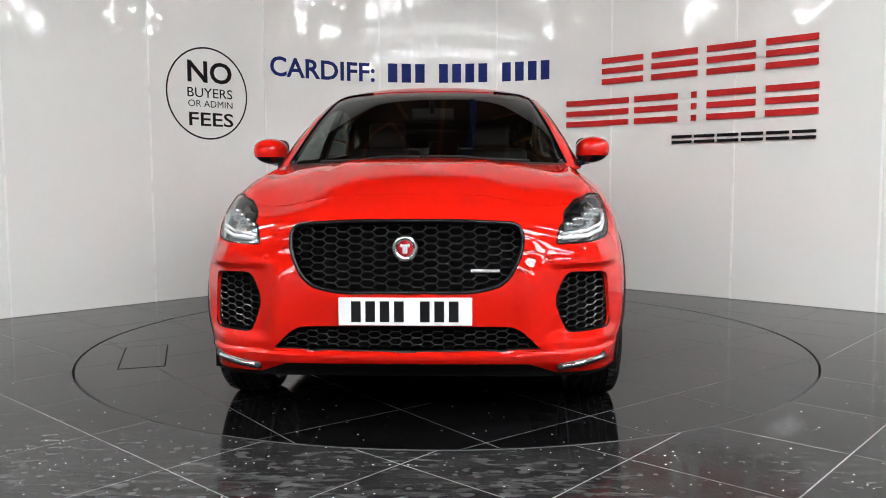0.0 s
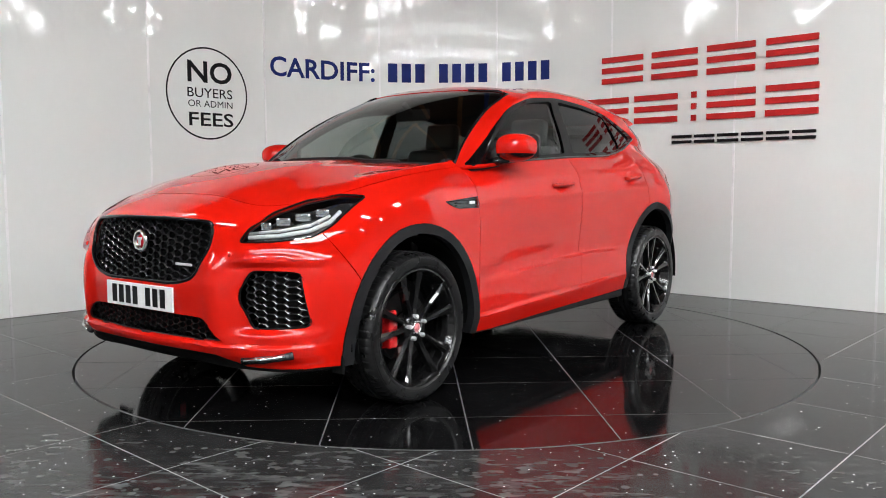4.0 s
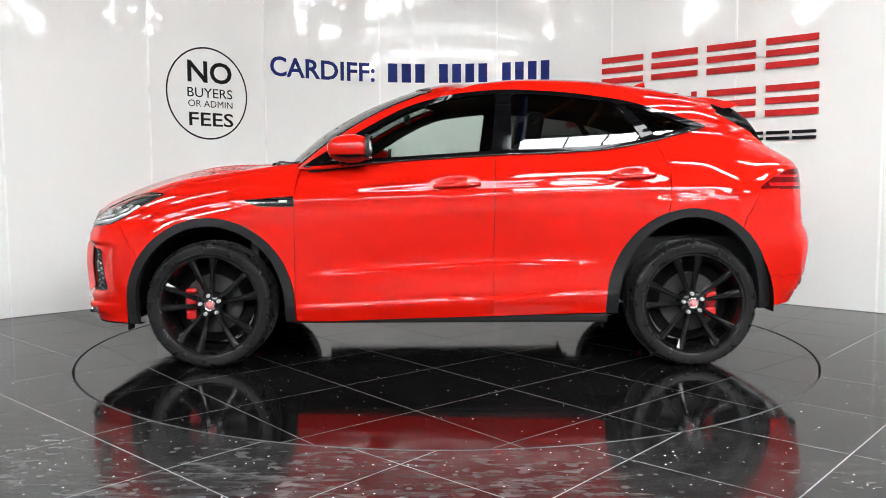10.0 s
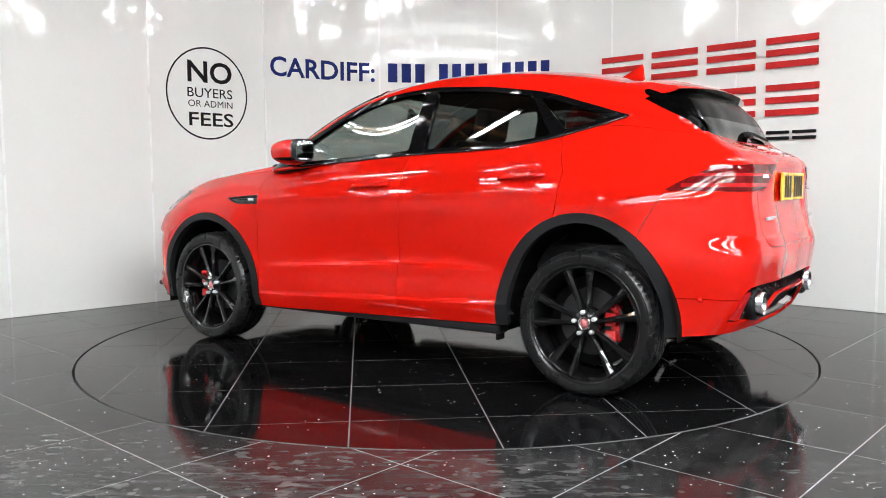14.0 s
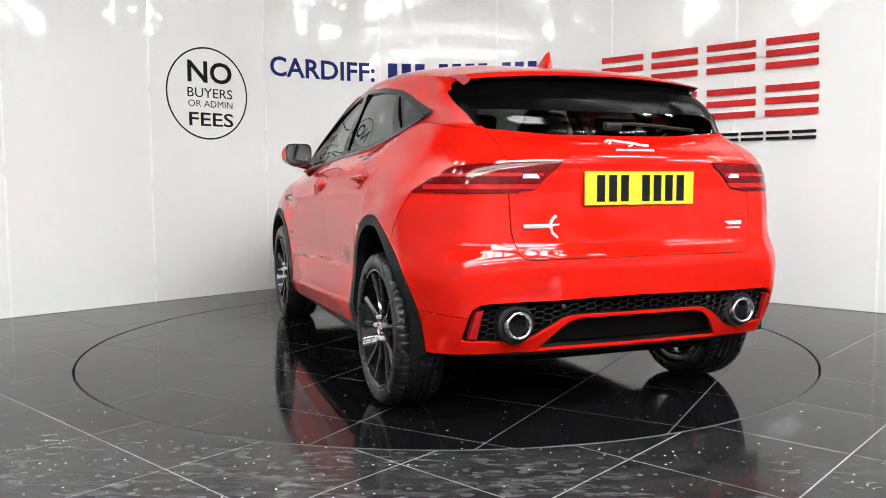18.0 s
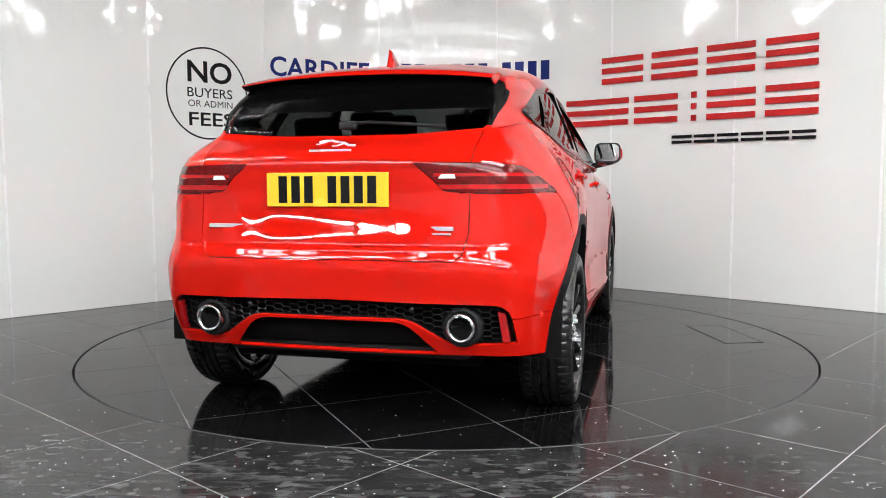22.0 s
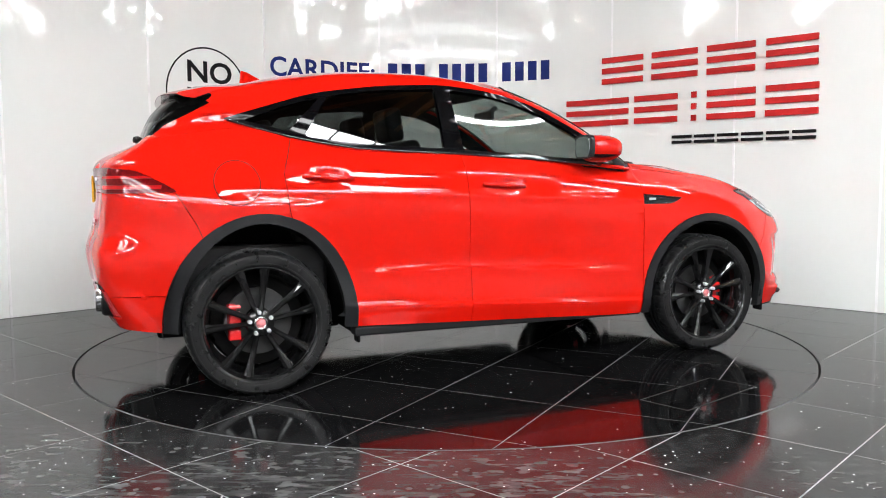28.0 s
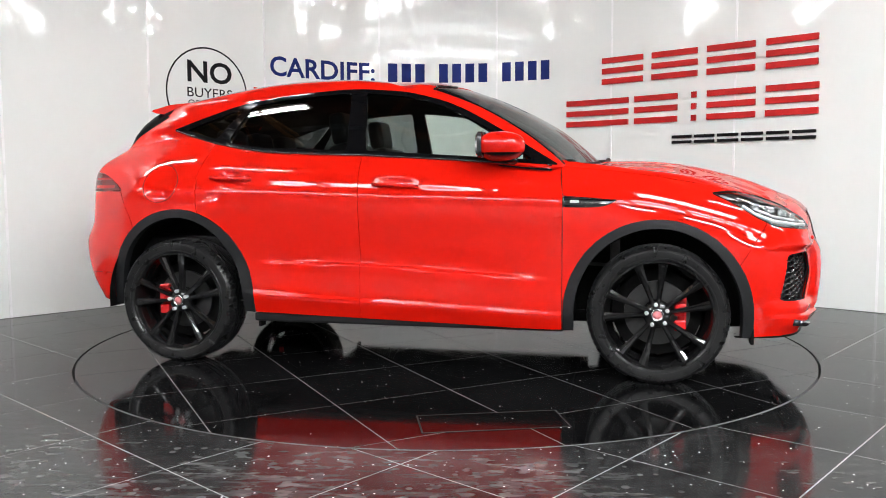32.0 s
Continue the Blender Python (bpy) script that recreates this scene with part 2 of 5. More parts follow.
# the pairs at x 4.6 are added, out of view, to brighten the display wall
LIGHTS = [(x * i, y) for x, y in ((3.5, -2.4), (4.6, -0.9), (4.6, 0.6)) for i in (-1, 1)]
LIGHTS += [(1.75 * i, y) for y in (-10.4,) for i in range(-5, 6)]
LIGHTS += [(s * 7.0, y) for s in (-1, 1) for y in (-4.2, -2.0, 0.2)]


def tube_light():
    light = empty("strip_light", Matrix(), "white twin-tube fluorescent strip light under the roof, some added to light the wall", "strip light",
                  "hall strip lights")
    part("housing", boxed((-0.8, -0.09, 0.02), (0.8, 0.09, 0.09), 0.01), M_JOINT, light)
    for s in (-0.045, 0.045):
        bm = lathe([(0.0, -0.76), (0.016, -0.76), (0.016, 0.76), (0.0, 0.76)], 10, "x")
        part("tube", bm, M_TUBE, light, "glowing fluorescent tube", m=pose(0, s, 0))
    for x in (-0.6, 0.6):
        part("hanger", boxed((x - 0.004, -0.004, 0.09), (x + 0.004, 0.004, TOP - LIGHT_Z - 0.001)), M_STEEL, light)
    return light


LIGHT_Z = 4.45


def lights():
    first = tube_light()
    first.matrix_basis = pose(*LIGHTS[0], LIGHT_Z)
    for x, y in LIGHTS[1:]:
        copy_thing(first, pose(x, y, LIGHT_Z))
    # rows of roof panes far behind the camera
    roof = empty("roof_light", Matrix(), "rows of bright glazed roof panes with dark glazing bars", "roof light")
    def row(x0, n, w, y0, y1, gap):
        for i in range(n):
            part("pane", boxed((x0 + i * w + gap, y0 + 0.04, TOP - 0.06), (x0 + (i + 1) * w - gap, y1 - 0.04, TOP - 0.04)), M_LEDPANEL, roof,
                 "bright daylight pane")
        for i in range(n + 1):
            part("glazing_bar", boxed((x0 + i * w - gap, y0 + 0.041, TOP - 0.10), (x0 + i * w + gap, y1 - 0.041, TOP - 0.002)), M_STEEL, roof)
        for y in (y0, y1):
            part("kerb", boxed((x0 - gap, y - 0.04, TOP - 0.10), (x0 + n * w + gap, y + 0.04, TOP - 0.002)), M_STEEL, roof)
    row(-8.4, 12, 1.4, -9.7, -8.9, 0.12)
    row(-8.4, 12, 1.4, -8.5, -7.8, 0.12)
    # the large roof window over the entrance side
    big = empty("roof_window", Matrix(), "large bright square roof window with thin bars", "roof window")
    for i in range(4):
        part("pane", boxed((0.82 + i, -6.4, TOP - 0.06), (1.78 + i, -4.75, TOP - 0.04)), M_SKYPANE, big, "bright daylight pane")
    for i in range(5):
        part("glazing_bar", boxed((0.78 + i, -6.399, TOP - 0.09), (0.82 + i, -4.751, TOP - 0.002)), M_STEEL, big)
    for y in (-6.42, -4.73):
        part("kerb", boxed((0.78, y - 0.02, TOP - 0.12), (4.82, y + 0.02, TOP - 0.002)), M_STEEL, big)


# ---- the curved white display wall ----
ARC_C, ARC_R = Vector((-0.033, 0.803)), 2.4
ARC_A0, ARC_A1 = radians(135), radians(47)
ARC_L = ARC_R * (ARC_A0 - ARC_A1)
SEAMS = [-4.6, -3.45, -2.295, -1.13, 0.02, 1.24, 2.455, 3.675, 4.885, 6.05, 7.25, 8.4]
WALL_H = 4.4


def on_wall(s, out=0.0):
    """Plan point at s metres along the display wall, out metres proud of it, towards the turntable."""
    if s < 0:
        a, d = ARC_A0, s
        t = Vector((math.sin(a), -math.cos(a)))
        n = Vector((math.cos(a), math.sin(a)))
    elif s > ARC_L:
        a, d = ARC_A1, s - ARC_L
        t = Vector((math.sin(radians(48)), -math.cos(radians(48))))
        n = Vector((math.cos(radians(48)), math.sin(radians(48))))
        p = ARC_C + ARC_R * Vector((math.cos(a), math.sin(a))) + d * t
        return p - out * n
    else:
        a, d = ARC_A0 - s / ARC_R, 0
        t = n = Vector((math.cos(a), math.sin(a)))
    return ARC_C + ARC_R * Vector((math.cos(a), math.sin(a))) + d * t - out * n


def strip(s0, s1, z0, z1, out, depth, nseg):
    """A sheet along the wall from s0 to s1, its face out metres proud and depth thick."""
    bm = bmesh.new()
    rows = []
    for i in range(nseg + 1):
        s = s0 + (s1 - s0) * i / nseg
        f, b = on_wall(s, out), on_wall(s, out - depth)
        rows.append([bm.verts.new(p) for p in ((f.x, f.y, z0), (f.x, f.y, z1), (b.x, b.y, z1), (b.x, b.y, z0))])
    for a, b in zip(rows, rows[1:]):
        for k in range(4):
            bm.faces.new((a[k], a[(k + 1) % 4], b[(k + 1) % 4], b[k]))
    bm.faces.new(rows[0]), bm.faces.new(rows[-1][::-1])
    return bm


def display_wall():
    wall = part("wall_display", strip(SEAMS[0], SEAMS[-1], 0, WALL_H - 0.02, -0.012, 0.12, 60), M_HALLWALL, None)
    tagged(wall, "curved display wall clad with glossy white panels", "wall", kind="structure")
    for a, b in zip(SEAMS, SEAMS[1:]):
        part("panel", strip(a + 0.004, b - 0.004, 0.003, WALL_H, 0.0, 0.01, 18), M_PANEL, wall, smooth=False)
    for s in SEAMS[1:-1]:
        part("joint_strip", strip(s - 0.009, s + 0.009, 0.003, WALL_H, 0.004, 0.012, 1), M_JOINT, wall, "thin white joint strip")


def bent_text(text, s0, s1, z0, z1, mat, name, parent, heavy=0.0):
    """Flat lettering cut from vinyl, laid along the wall between s0 and s1."""
    cu = bpy.data.curves.new(name, "FONT")
    cu.body, cu.resolution_u, cu.offset = text, 3, heavy
    tmp = new(name, cu)
    bpy.context.view_layer.update()
    me = bpy.data.meshes.new_from_object(tmp.evaluated_get(bpy.context.evaluated_depsgraph_get()))
    bpy.data.objects.remove(tmp)
    xs, ys = [v.co.x for v in me.vertices], [v.co.y for v in me.vertices]
    x0, x1, y0, y1 = min(xs), max(xs), min(ys), max(ys)
    for v in me.vertices:
        p = on_wall(s0 + (v.co.x - x0) / (x1 - x0) * (s1 - s0), 0.0035)
        v.co = (p.x, p.y, z0 + (v.co.y - y0) / (y1 - y0) * (z1 - z0))
    me.materials.clear()
    me.materials.append(mat)
    ob = new(name, me)
    ob.parent = parent
    return ob


def wall_signs():
    roundel = empty("round_wall_sign", Matrix(), "round black vinyl notice outlined on the white wall", "sign")
    bm = bmesh.new()
    n = 72
    cs, cz = -0.58, 1.837
    ring = []
    for i in range(n):
        a = 2 * math.pi * i / n
        ring.append([])
        for r in (0.397, 0.412):
            p = on_wall(cs + r * 0.975 * math.cos(a), 0.0035)
            ring[-1].append(bm.verts.new((p.x, p.y, cz + r * math.sin(a))))
    for i in range(n):
        a, b = ring[i], ring[(i + 1) % n]
        bm.faces.new((a[0], a[1], b[1], b[0]))
    part("ring", bm, M_BLACKINK, roundel)
    bent_text("NO", -0.775, -0.335, 1.93, 2.125, M_BLACKINK, "lettering", roundel, 0.022)
    bent_text("BUYERS", -0.78, -0.335, 1.80, 1.885, M_BLACKINK, "lettering", roundel, 0.004)
    bent_text("OR ADMIN", -0.775, -0.335, 1.715, 1.775, M_BLACKINK, "lettering", roundel)
    bent_text("FEES", -0.77, -0.33, 1.545, 1.668, M_BLACKINK, "lettering", roundel, 0.014)
    town = empty("town_lettering", Matrix(), "navy blue vinyl lettering with a barred number on white wall", "sign")
    bent_text("CARDIFF:", 0.078, 1.19, 2.057, 2.25, M_BLUEINK, "lettering", town, 0.020)
    for a, b, k in ((1.305, 1.73, 3), (1.835, 2.38, 4), (2.49, 3.03, 4)):
        w = (b - a) / k
        for i in range(k):
            part("bar", strip(a + i * w + 0.022, a + (i + 1) * w - 0.022, 2.06, 2.252, 0.004, 0.003, 2), M_BLUEINK, town)
    sign = empty("red_wall_sign", Matrix(), "raised red acrylic bars of a showroom sign on the white wall", "sign")
    rows = ((1.962, 2.212, ((3.58, 4.01), (4.103, 4.543), (4.633, 5.055), (5.148, 5.562))),
            (1.57, 1.826, ((3.20, 3.865), (3.932, 4.36), (4.495, 4.54), (4.64, 5.065), (5.152, 5.575))))
    for z0, z1, spans in rows:
        for a, b in spans:
            for k in range(3):
                z = z0 + (z1 - z0 - 0.052) * k / 2
                part("red_bar", strip(a, b, z, z + 0.052, 0.022, 0.02, 4), M_REDSIGN, sign)
    for i in range(6):
        a = 4.315 + i * 0.2125
        part("black_bar", strip(a, a + 0.185, 1.372, 1.398, 0.018, 0.016, 2), M_BLACKINK, sign, "small black acrylic bar")
        part("black_bar", strip(a, a + 0.185, 1.42, 1.446, 0.018, 0.016, 2), M_BLACKINK, sign, "small black acrylic bar")


# ---- floor tiles and turntable ----
TILE, TABLE_R = 0.6, 2.245


def tile_mesh(cx, cy, ang, half, radius, keep_out):
    """A tile of half-width half centred at (cx, cy), cut along the turntable's rim where it crosses it. None if nothing is left."""
    ca, sa = math.cos(ang), math.sin(ang)
    corners = [(cx + ca * u - sa * v, cy + sa * u + ca * v) for u, v in ((-half, -half), (half, -half), (half, half), (-half, half))]
    ds = [math.hypot(*p) for p in corners]
    near = math.hypot(max(abs(ca * cx + sa * cy) - half, 0), max(abs(-sa * cx + ca * cy) - half, 0))
    if (keep_out and max(ds) <= radius) or (not keep_out and near >= radius):
        return None
    bm = bmesh.new()
    crosses = near < radius < max(ds)
    n = 26 if crosses else 1
    grid = {}
    for i in range(n + 1):
        for j in range(n + 1):
            u, v = -half + 2 * half * i / n, -half + 2 * half * j / n
            grid[i, j] = [cx + ca * u - sa * v, cy + sa * u + ca * v]
    def good(p):
        return math.hypot(*p) >= radius - 1e-9 if keep_out else math.hypot(*p) <= radius + 1e-9
    vs = {}
    for i in range(n):
        for j in range(n):
            keys = [(i, j), (i + 1, j), (i + 1, j + 1), (i, j + 1)]
            if not any(good(grid[k]) for k in keys):
                continue
            face = []
            for k in keys:
                if k not in vs:
                    p = grid[k]
                    if not good(p):
                        d = radius / math.hypot(*p)
                        p = [p[0] * d, p[1] * d]
                    vs[k] = bm.verts.new((p[0], p[1], 0))
                face.append(vs[k])
            try:
                bm.faces.new(face)
            except ValueError:
                pass
    if crosses:
        bmesh.ops.remove_doubles(bm, verts=bm.verts, dist=1e-4)
        bmesh.ops.dissolve_limit(bm, angle_limit=0.01, verts=bm.verts, edges=bm.edges)
    if not bm.faces:
        bm.free()
        return None
    up = [f for f in bm.faces]
    ex = bmesh.ops.extrude_face_region(bm, geom=up)
    for e in ex["geom"]:
        if isinstance(e, bmesh.types.BMVert):
            e.co.z = -0.012
    return bm


def tiled_floor():
    bm = bmesh.new()
    n = 384
    ring = [[bm.verts.new((r * math.cos(2 * math.pi * i / n), r * math.sin(2 * math.pi * i / n), z)) for r, z in
             ((2.262, -0.0008), (2.252, -0.0008))] for i in range(n)]
    # square outline joined to the round hole
    for i in range(n):
        a, b = ring[i], ring[(i + 1) % n]
        bm.faces.new((a[0], a[1], b[1], b[0]))
    outer = []
    for i in range(n):
        t = 2 * math.pi * i / n
        k = 12.0 / max(abs(math.cos(t)), abs(math.sin(t)))
        outer.append(bm.verts.new((k * math.cos(t), k * math.sin(t), -0.0008)))
    for i in range(n):
        bm.faces.new((outer[i], ring[i][0], ring[(i + 1) % n][0], outer[(i + 1) % n]))
    bm2 = part("floor", bm, M_GROUT, None)
    tagged(bm2, "polished black tiled showroom floor with pale grout", "floor", kind="structure")
    ang = radians(48.08)
    ox, oy = -1.016, -2.443
    ca, sa = math.cos(ang), math.sin(ang)
    rest = bmesh.new()
    for i in range(-20, 21):
        for j in range(-20, 21):
            u, v = (i + 0.5) * TILE, (j + 0.5) * TILE
            x, y = ox + ca * u - sa * v, oy + sa * u + ca * v
            if not (X0 + 0.1 < x < X1 - 0.1 and Y0 + 0.1 < y < 3.6):
                continue
            inside = abs(x) < 4.6 and -4.3 < y < 3.6 and y < 4.9 - abs(x)
            if inside:
                t = tile_mesh(x, y, ang, TILE / 2 - 0.003, TABLE_R + 0.007, True)
                if t:
                    part("tile", t, M_TILE, bm2)
            else:
                q = tile_mesh(x, y, ang, TILE / 2 - 0.003, TABLE_R + 0.007, True)
                if q:
                    me = bpy.data.meshes.new("tmp")
                    q.to_mesh(me)
                    q.free()
                    rest.from_mesh(me)
                    bpy.data.meshes.remove(me)
    tagged(part("outer_tiles", rest, M_TILE, bm2), "black floor tiles away from the turntable", kind="stuff")
    part("pit_wall", lathe([(2.2521, -0.0008), (2.2521, -0.2), (2.27, -0.2), (2.27, -0.002)], 384, "z"), M_GAP, bm2, "dark wall of the pit")
    pit = bmesh.new()
    bmesh.ops.create_circle(pit, cap_ends=True, radius=2.3, segments=64)
    bmesh.ops.translate(pit, verts=pit.verts, vec=(0, 0, -0.2))
    part("pit_base", pit, M_GAP, bm2, "dark pit below the turntable rim")


def turntable():
    table = empty("turntable", Matrix(), "round motorised turntable tiled in polished black, flush with the floor", "turntable")
    bm = lathe([(0, -0.0008), (2.2385, -0.0008), (2.2385, -0.06), (0, -0.06)], 384, "z")
    part("deck", bm, M_TABLEGROUT, table)
    ang = radians(40)
    ca, sa = math.cos(ang), math.sin(ang)
    for i in range(-5, 5):
        for j in range(-5, 5):
            u, v = (i + 0.5) * TILE + 0.006, (j + 0.5) * TILE + 0.01
            t = tile_mesh(ca * u - sa * v, sa * u + ca * v, ang, TILE / 2 - 0.003, TABLE_R - 0.007, False)
            if t:
                part("tile", t, M_TABLETILE, table)
    hatch = boxed((-0.31, -0.12, 0.0), (0.31, 0.12, 0.0012))
    part("hatch_cover", hatch, M_TABLETILE, table, "thin black access hatch cover", m=pose(0.60, -1.78, 0.0004, 0, 0, 20))
    frame_bm = bmesh.new()
    for lo, hi in (((-0.318, -0.128, 0), (0.318, -0.12, 0.001)), ((-0.318, 0.12, 0), (0.318, 0.128, 0.001)),
                   ((-0.318, -0.12, 0), (-0.31, 0.12, 0.001)), ((0.31, -0.12, 0), (0.318, 0.12, 0.001))):
        add_box(frame_bm, lo, hi)
    part("hatch_joint", frame_bm, M_GAP, table, "dark joint round the hatch", m=pose(0.60, -1.78, 0.0004, 0, 0, 20))
    return table


hall()
braces()
lights()
display_wall()
wall_signs()
tiled_floor()
TABLE = turntable()


# ---- the car: materials ----
M_PAINT = surface("red_car_paint", (0.56, 0.0078, 0.0032), 0.28, 0.0, 0.01, 60.0, 0, 60, 1.0, 0.0, spec=0.0)
M_PLASTIC = surface("dark_grey_cladding", (0.010, 0.0105, 0.0115), 0.55, 0, 0.1, 30, 0.0001, 900, spec=0.2)
M_GLOSSBLACK = surface("gloss_black_trim", (0.008, 0.008, 0.009), 0.08, 0, 0.05, 4, coat=0.5)
M_UNDER = surface("black_underbody", (0.003, 0.003, 0.003), 0.8, spec=0.1)
M_MESH = surface("black_grille_plastic", (0.010, 0.010, 0.011), 0.22, spec=0.9)
M_NUT = surface("bright_wheel_nut", (0.60, 0.60, 0.61), 0.3, 0.35, 0.05)
M_RUBBER = surface("tyre_rubber", (0.008, 0.008, 0.0084), 0.30, 0, 0.15, 20, 0.0001, 220)
M_RUBBER.node_tree.nodes["Principled BSDF"].inputs["Specular IOR Level"].default_value = 0.4
M_TRIM = surface("gloss_black_surround", (0.003, 0.003, 0.0035), 0.06, spec=0.2)
M_RIM = surface("gloss_black_alloy", (0.004, 0.004, 0.0042), 0.25, 0.0, 0.05, 6, coat=1.0, spec=0.2)
M_DISC = surface("brake_disc_steel", (0.07, 0.07, 0.07), 0.45, 1.0, 0.15, 40)
M_CALIPER = surface("red_caliper", (0.55, 0.01, 0.012), 0.25, coat=0.6)
M_CHROME = surface("chrome", (0.75, 0.75, 0.76), 0.08, 1.0, 0.02)
M_SILVER = surface("satin_silver", (0.5, 0.5, 0.5), 0.25, 1.0, 0.05)
M_DARKCHROME = surface("dark_chrome", (0.10, 0.10, 0.105), 0.18, 1.0, 0.05)
M_BADGERED = surface("red_enamel", (0.45, 0.01, 0.02), 0.2, coat=0.8)
M_CAPRED = surface("worn_red_cap", (0.66, 0.20, 0.21), 0.3, 0.2, 0.5, 60)
M_LAMPSILVER = surface("lamp_silver", (0.55, 0.56, 0.57), 0.22, 0.8, 0.3, 25)
M_LAMPBLACK = surface("lamp_inner_black", (0.022, 0.022, 0.024), 0.25)
M_TAILRED = surface("tail_lamp_red", (0.42, 0.007, 0.009), 0.1, 0, 0.25, 30, 0, 60, 0.5)
M_TAILDARK = surface("tail_lamp_dark", (0.11, 0.003, 0.004), 0.1, 0, 0.45, 60, 0, 60, 0.35, spec=0.2)
M_PLATEWHITE = surface("white_plate", (0.8, 0.8, 0.8), 0.25)
M_PLATEYELLOW = surface("yellow_plate", (0.8, 0.52, 0.03), 0.25)
M_SEAT = surface("black_leather", (0.012, 0.012, 0.013), 0.45, 0, 0.2, 20, 0.0004, 90)
M_LINING = surface("dark_cabin_lining", (0.018, 0.018, 0.019), 0.8, spec=0.1)
M_GLASS = glass("clear_window_glass", (0.76, 0.83, 0.79), 0.0, 0.06)
M_PRIVACY = glass("privacy_window_glass", (0.22, 0.24, 0.235))
M_SCREEN = glass("windscreen_glass", (0.34, 0.37, 0.36), 0.0, 0.09)
M_BACKGLASS = glass("dark_rear_glass", (0.15, 0.16, 0.155), 0.0, 0.02)
# black of the fins, and of the spoiler's shadow painted on the rear screen
M_BANDBLACK = surface("black_fin_and_screen_shade", (0.0015, 0.0015, 0.0015), 0.2, spec=0.03)
M_LENS = glass("clear_lamp_lens", (0.92, 0.94, 0.95), 0.0, 0.10)
M_MIRROR = surface("mirror_silver", (0.85, 0.86, 0.87), 0.02, 1.0, 0.0, rough_var=0.0)
M_AMBER = surface("amber_lens", (0.7, 0.2, 0.02), 0.15, coat=0.8)

# ---- the car: body surface as a net of ruling loops (x ahead, y to the car's left, z up) ----
# Each column runs from the lower edge up to the belt: front centre, round the corner, along the side, to the rear centre.
NET = []
# nose on the centre line
NET.append([(2.11, 0, .25), (2.185, 0, .335), (2.19, 0, .47), (2.205, 0, .60), (2.185, 0, .77), (2.155, 0, .888), (2.00, 0, .982)])
# beside the plate
NET.append([(2.10, .3, .25), (2.17, .3, .335), (2.18, .3, .47), (2.195, .3, .60), (2.175, .3, .77), (2.145, .3, .883), (1.985, .3, .974)])
# nose, at the grille's edge
NET.append([(2.09, .555, .25), (2.12, .56, .325), (2.145, .56, .46), (2.15, .56, .61), (2.12, .56, .77), (2.08, .56, .850), (1.94, .56, .932)])
# front corner
NET.append([(1.985, .772, .245), (2.015, .775, .32), (2.028, .782, .46), (2.034, .782, .63), (2.015, .768, .76), (1.965, .755, .835), (1.81, .725, .952)])
# ahead of the front wheel
NET.append([(1.755, .887, .25), (1.77, .895, .335), (1.79, .912, .47), (1.79, .912, .62), (1.75, .897, .76), (1.72, .87, .865), (1.62, .785, 1.000)])
# over the front hub
NET.append([(1.34, .90, .28), (1.34, .925, .36), (1.34, .937, .52), (1.34, .938, .69), (1.34, .932, .83), (1.34, .897, .96), (1.33, .79, 1.055)])
# front door's leading edge
NET.append([(.86, .90, .262), (.86, .925, .345), (.86, .928, .52), (.86, .93, .70), (.86, .928, .87), (.86, .90, 1.0), (.86, .79, 1.11)])
# front door
NET.append([(.25, .895, .275), (.25, .922, .365), (.25, .908, .54), (.25, .915, .72), (.25, .922, .89), (.25, .895, 1.04), (.25, .81, 1.15)])
# B-pillar
NET.append([(-.35, .895, .29), (-.35, .922, .385), (-.35, .908, .56), (-.35, .914, .74), (-.35, .922, .91), (-.35, .895, 1.06), (-.35, .815, 1.18)])
# rear door's trailing edge
NET.append([(-.88, .90, .305), (-.88, .924, .41), (-.88, .916, .58), (-.88, .925, .76), (-.88, .926, .93), (-.88, .892, 1.09), (-.90, .795, 1.205)])
# over the rear hub
NET.append([(-1.33, .90, .32), (-1.33, .925, .43), (-1.33, .937, .62), (-1.33, .94, .80), (-1.33, .927, .96), (-1.33, .852, 1.13), (-1.34, .712, 1.302)])
# rear corner, side
NET.append([(-1.72, .870, .32), (-1.74, .870, .45), (-1.765, .888, .66), (-1.75, .880, .80), (-1.74, .868, .97), (-1.735, .800, 1.115), (-1.71, .657, 1.262)])
# rear corner, back
NET.append([(-1.93, .750, .335), (-1.985, .765, .46), (-2.02, .768, .67), (-1.99, .748, .80), (-1.98, .738, .97), (-1.955, .715, 1.115), (-1.825, .608, 1.245)])
# tail lamp
NET.append([(-2.00, .5, .34), (-2.06, .5, .46), (-2.10, .5, .68), (-2.078, .5, .79), (-2.05, .49, .97), (-2.045, .48, 1.120), (-1.855, .45, 1.235)])
# beside the rear plate
NET.append([(-2.02, .25, .34), (-2.08, .25, .46), (-2.115, .25, .68), (-2.092, .25, .79), (-2.06, .25, .97), (-2.065, .25, 1.124), (-1.865, .22, 1.226)])
# tail on the centre line
NET.append([(-2.03, 0, .34), (-2.09, 0, .46), (-2.12, 0, .68), (-2.097, 0, .79), (-2.065, 0, .97), (-2.07, 0, 1.126), (-1.868, 0, 1.223)])
# bonnet: two more rows inwards over the first seven columns
BONNET = [
    [(1.52, 0, 1.122), (1.03, 0, 1.140)], [(1.50, .27, 1.119), (1.01, .27, 1.138)], [(1.45, .46, 1.108), (.98, .46, 1.134)],
    [(1.38, .58, 1.096), (.95, .57, 1.130)], [(1.27, .65, 1.092), (.92, .645, 1.130)], [(1.10, .70, 1.104), (.89, .70, 1.130)],
    [(.87, .735, 1.128), (.845, .745, 1.130)], [(.26, .755, 1.168), (.25, .765, 1.17)],
]
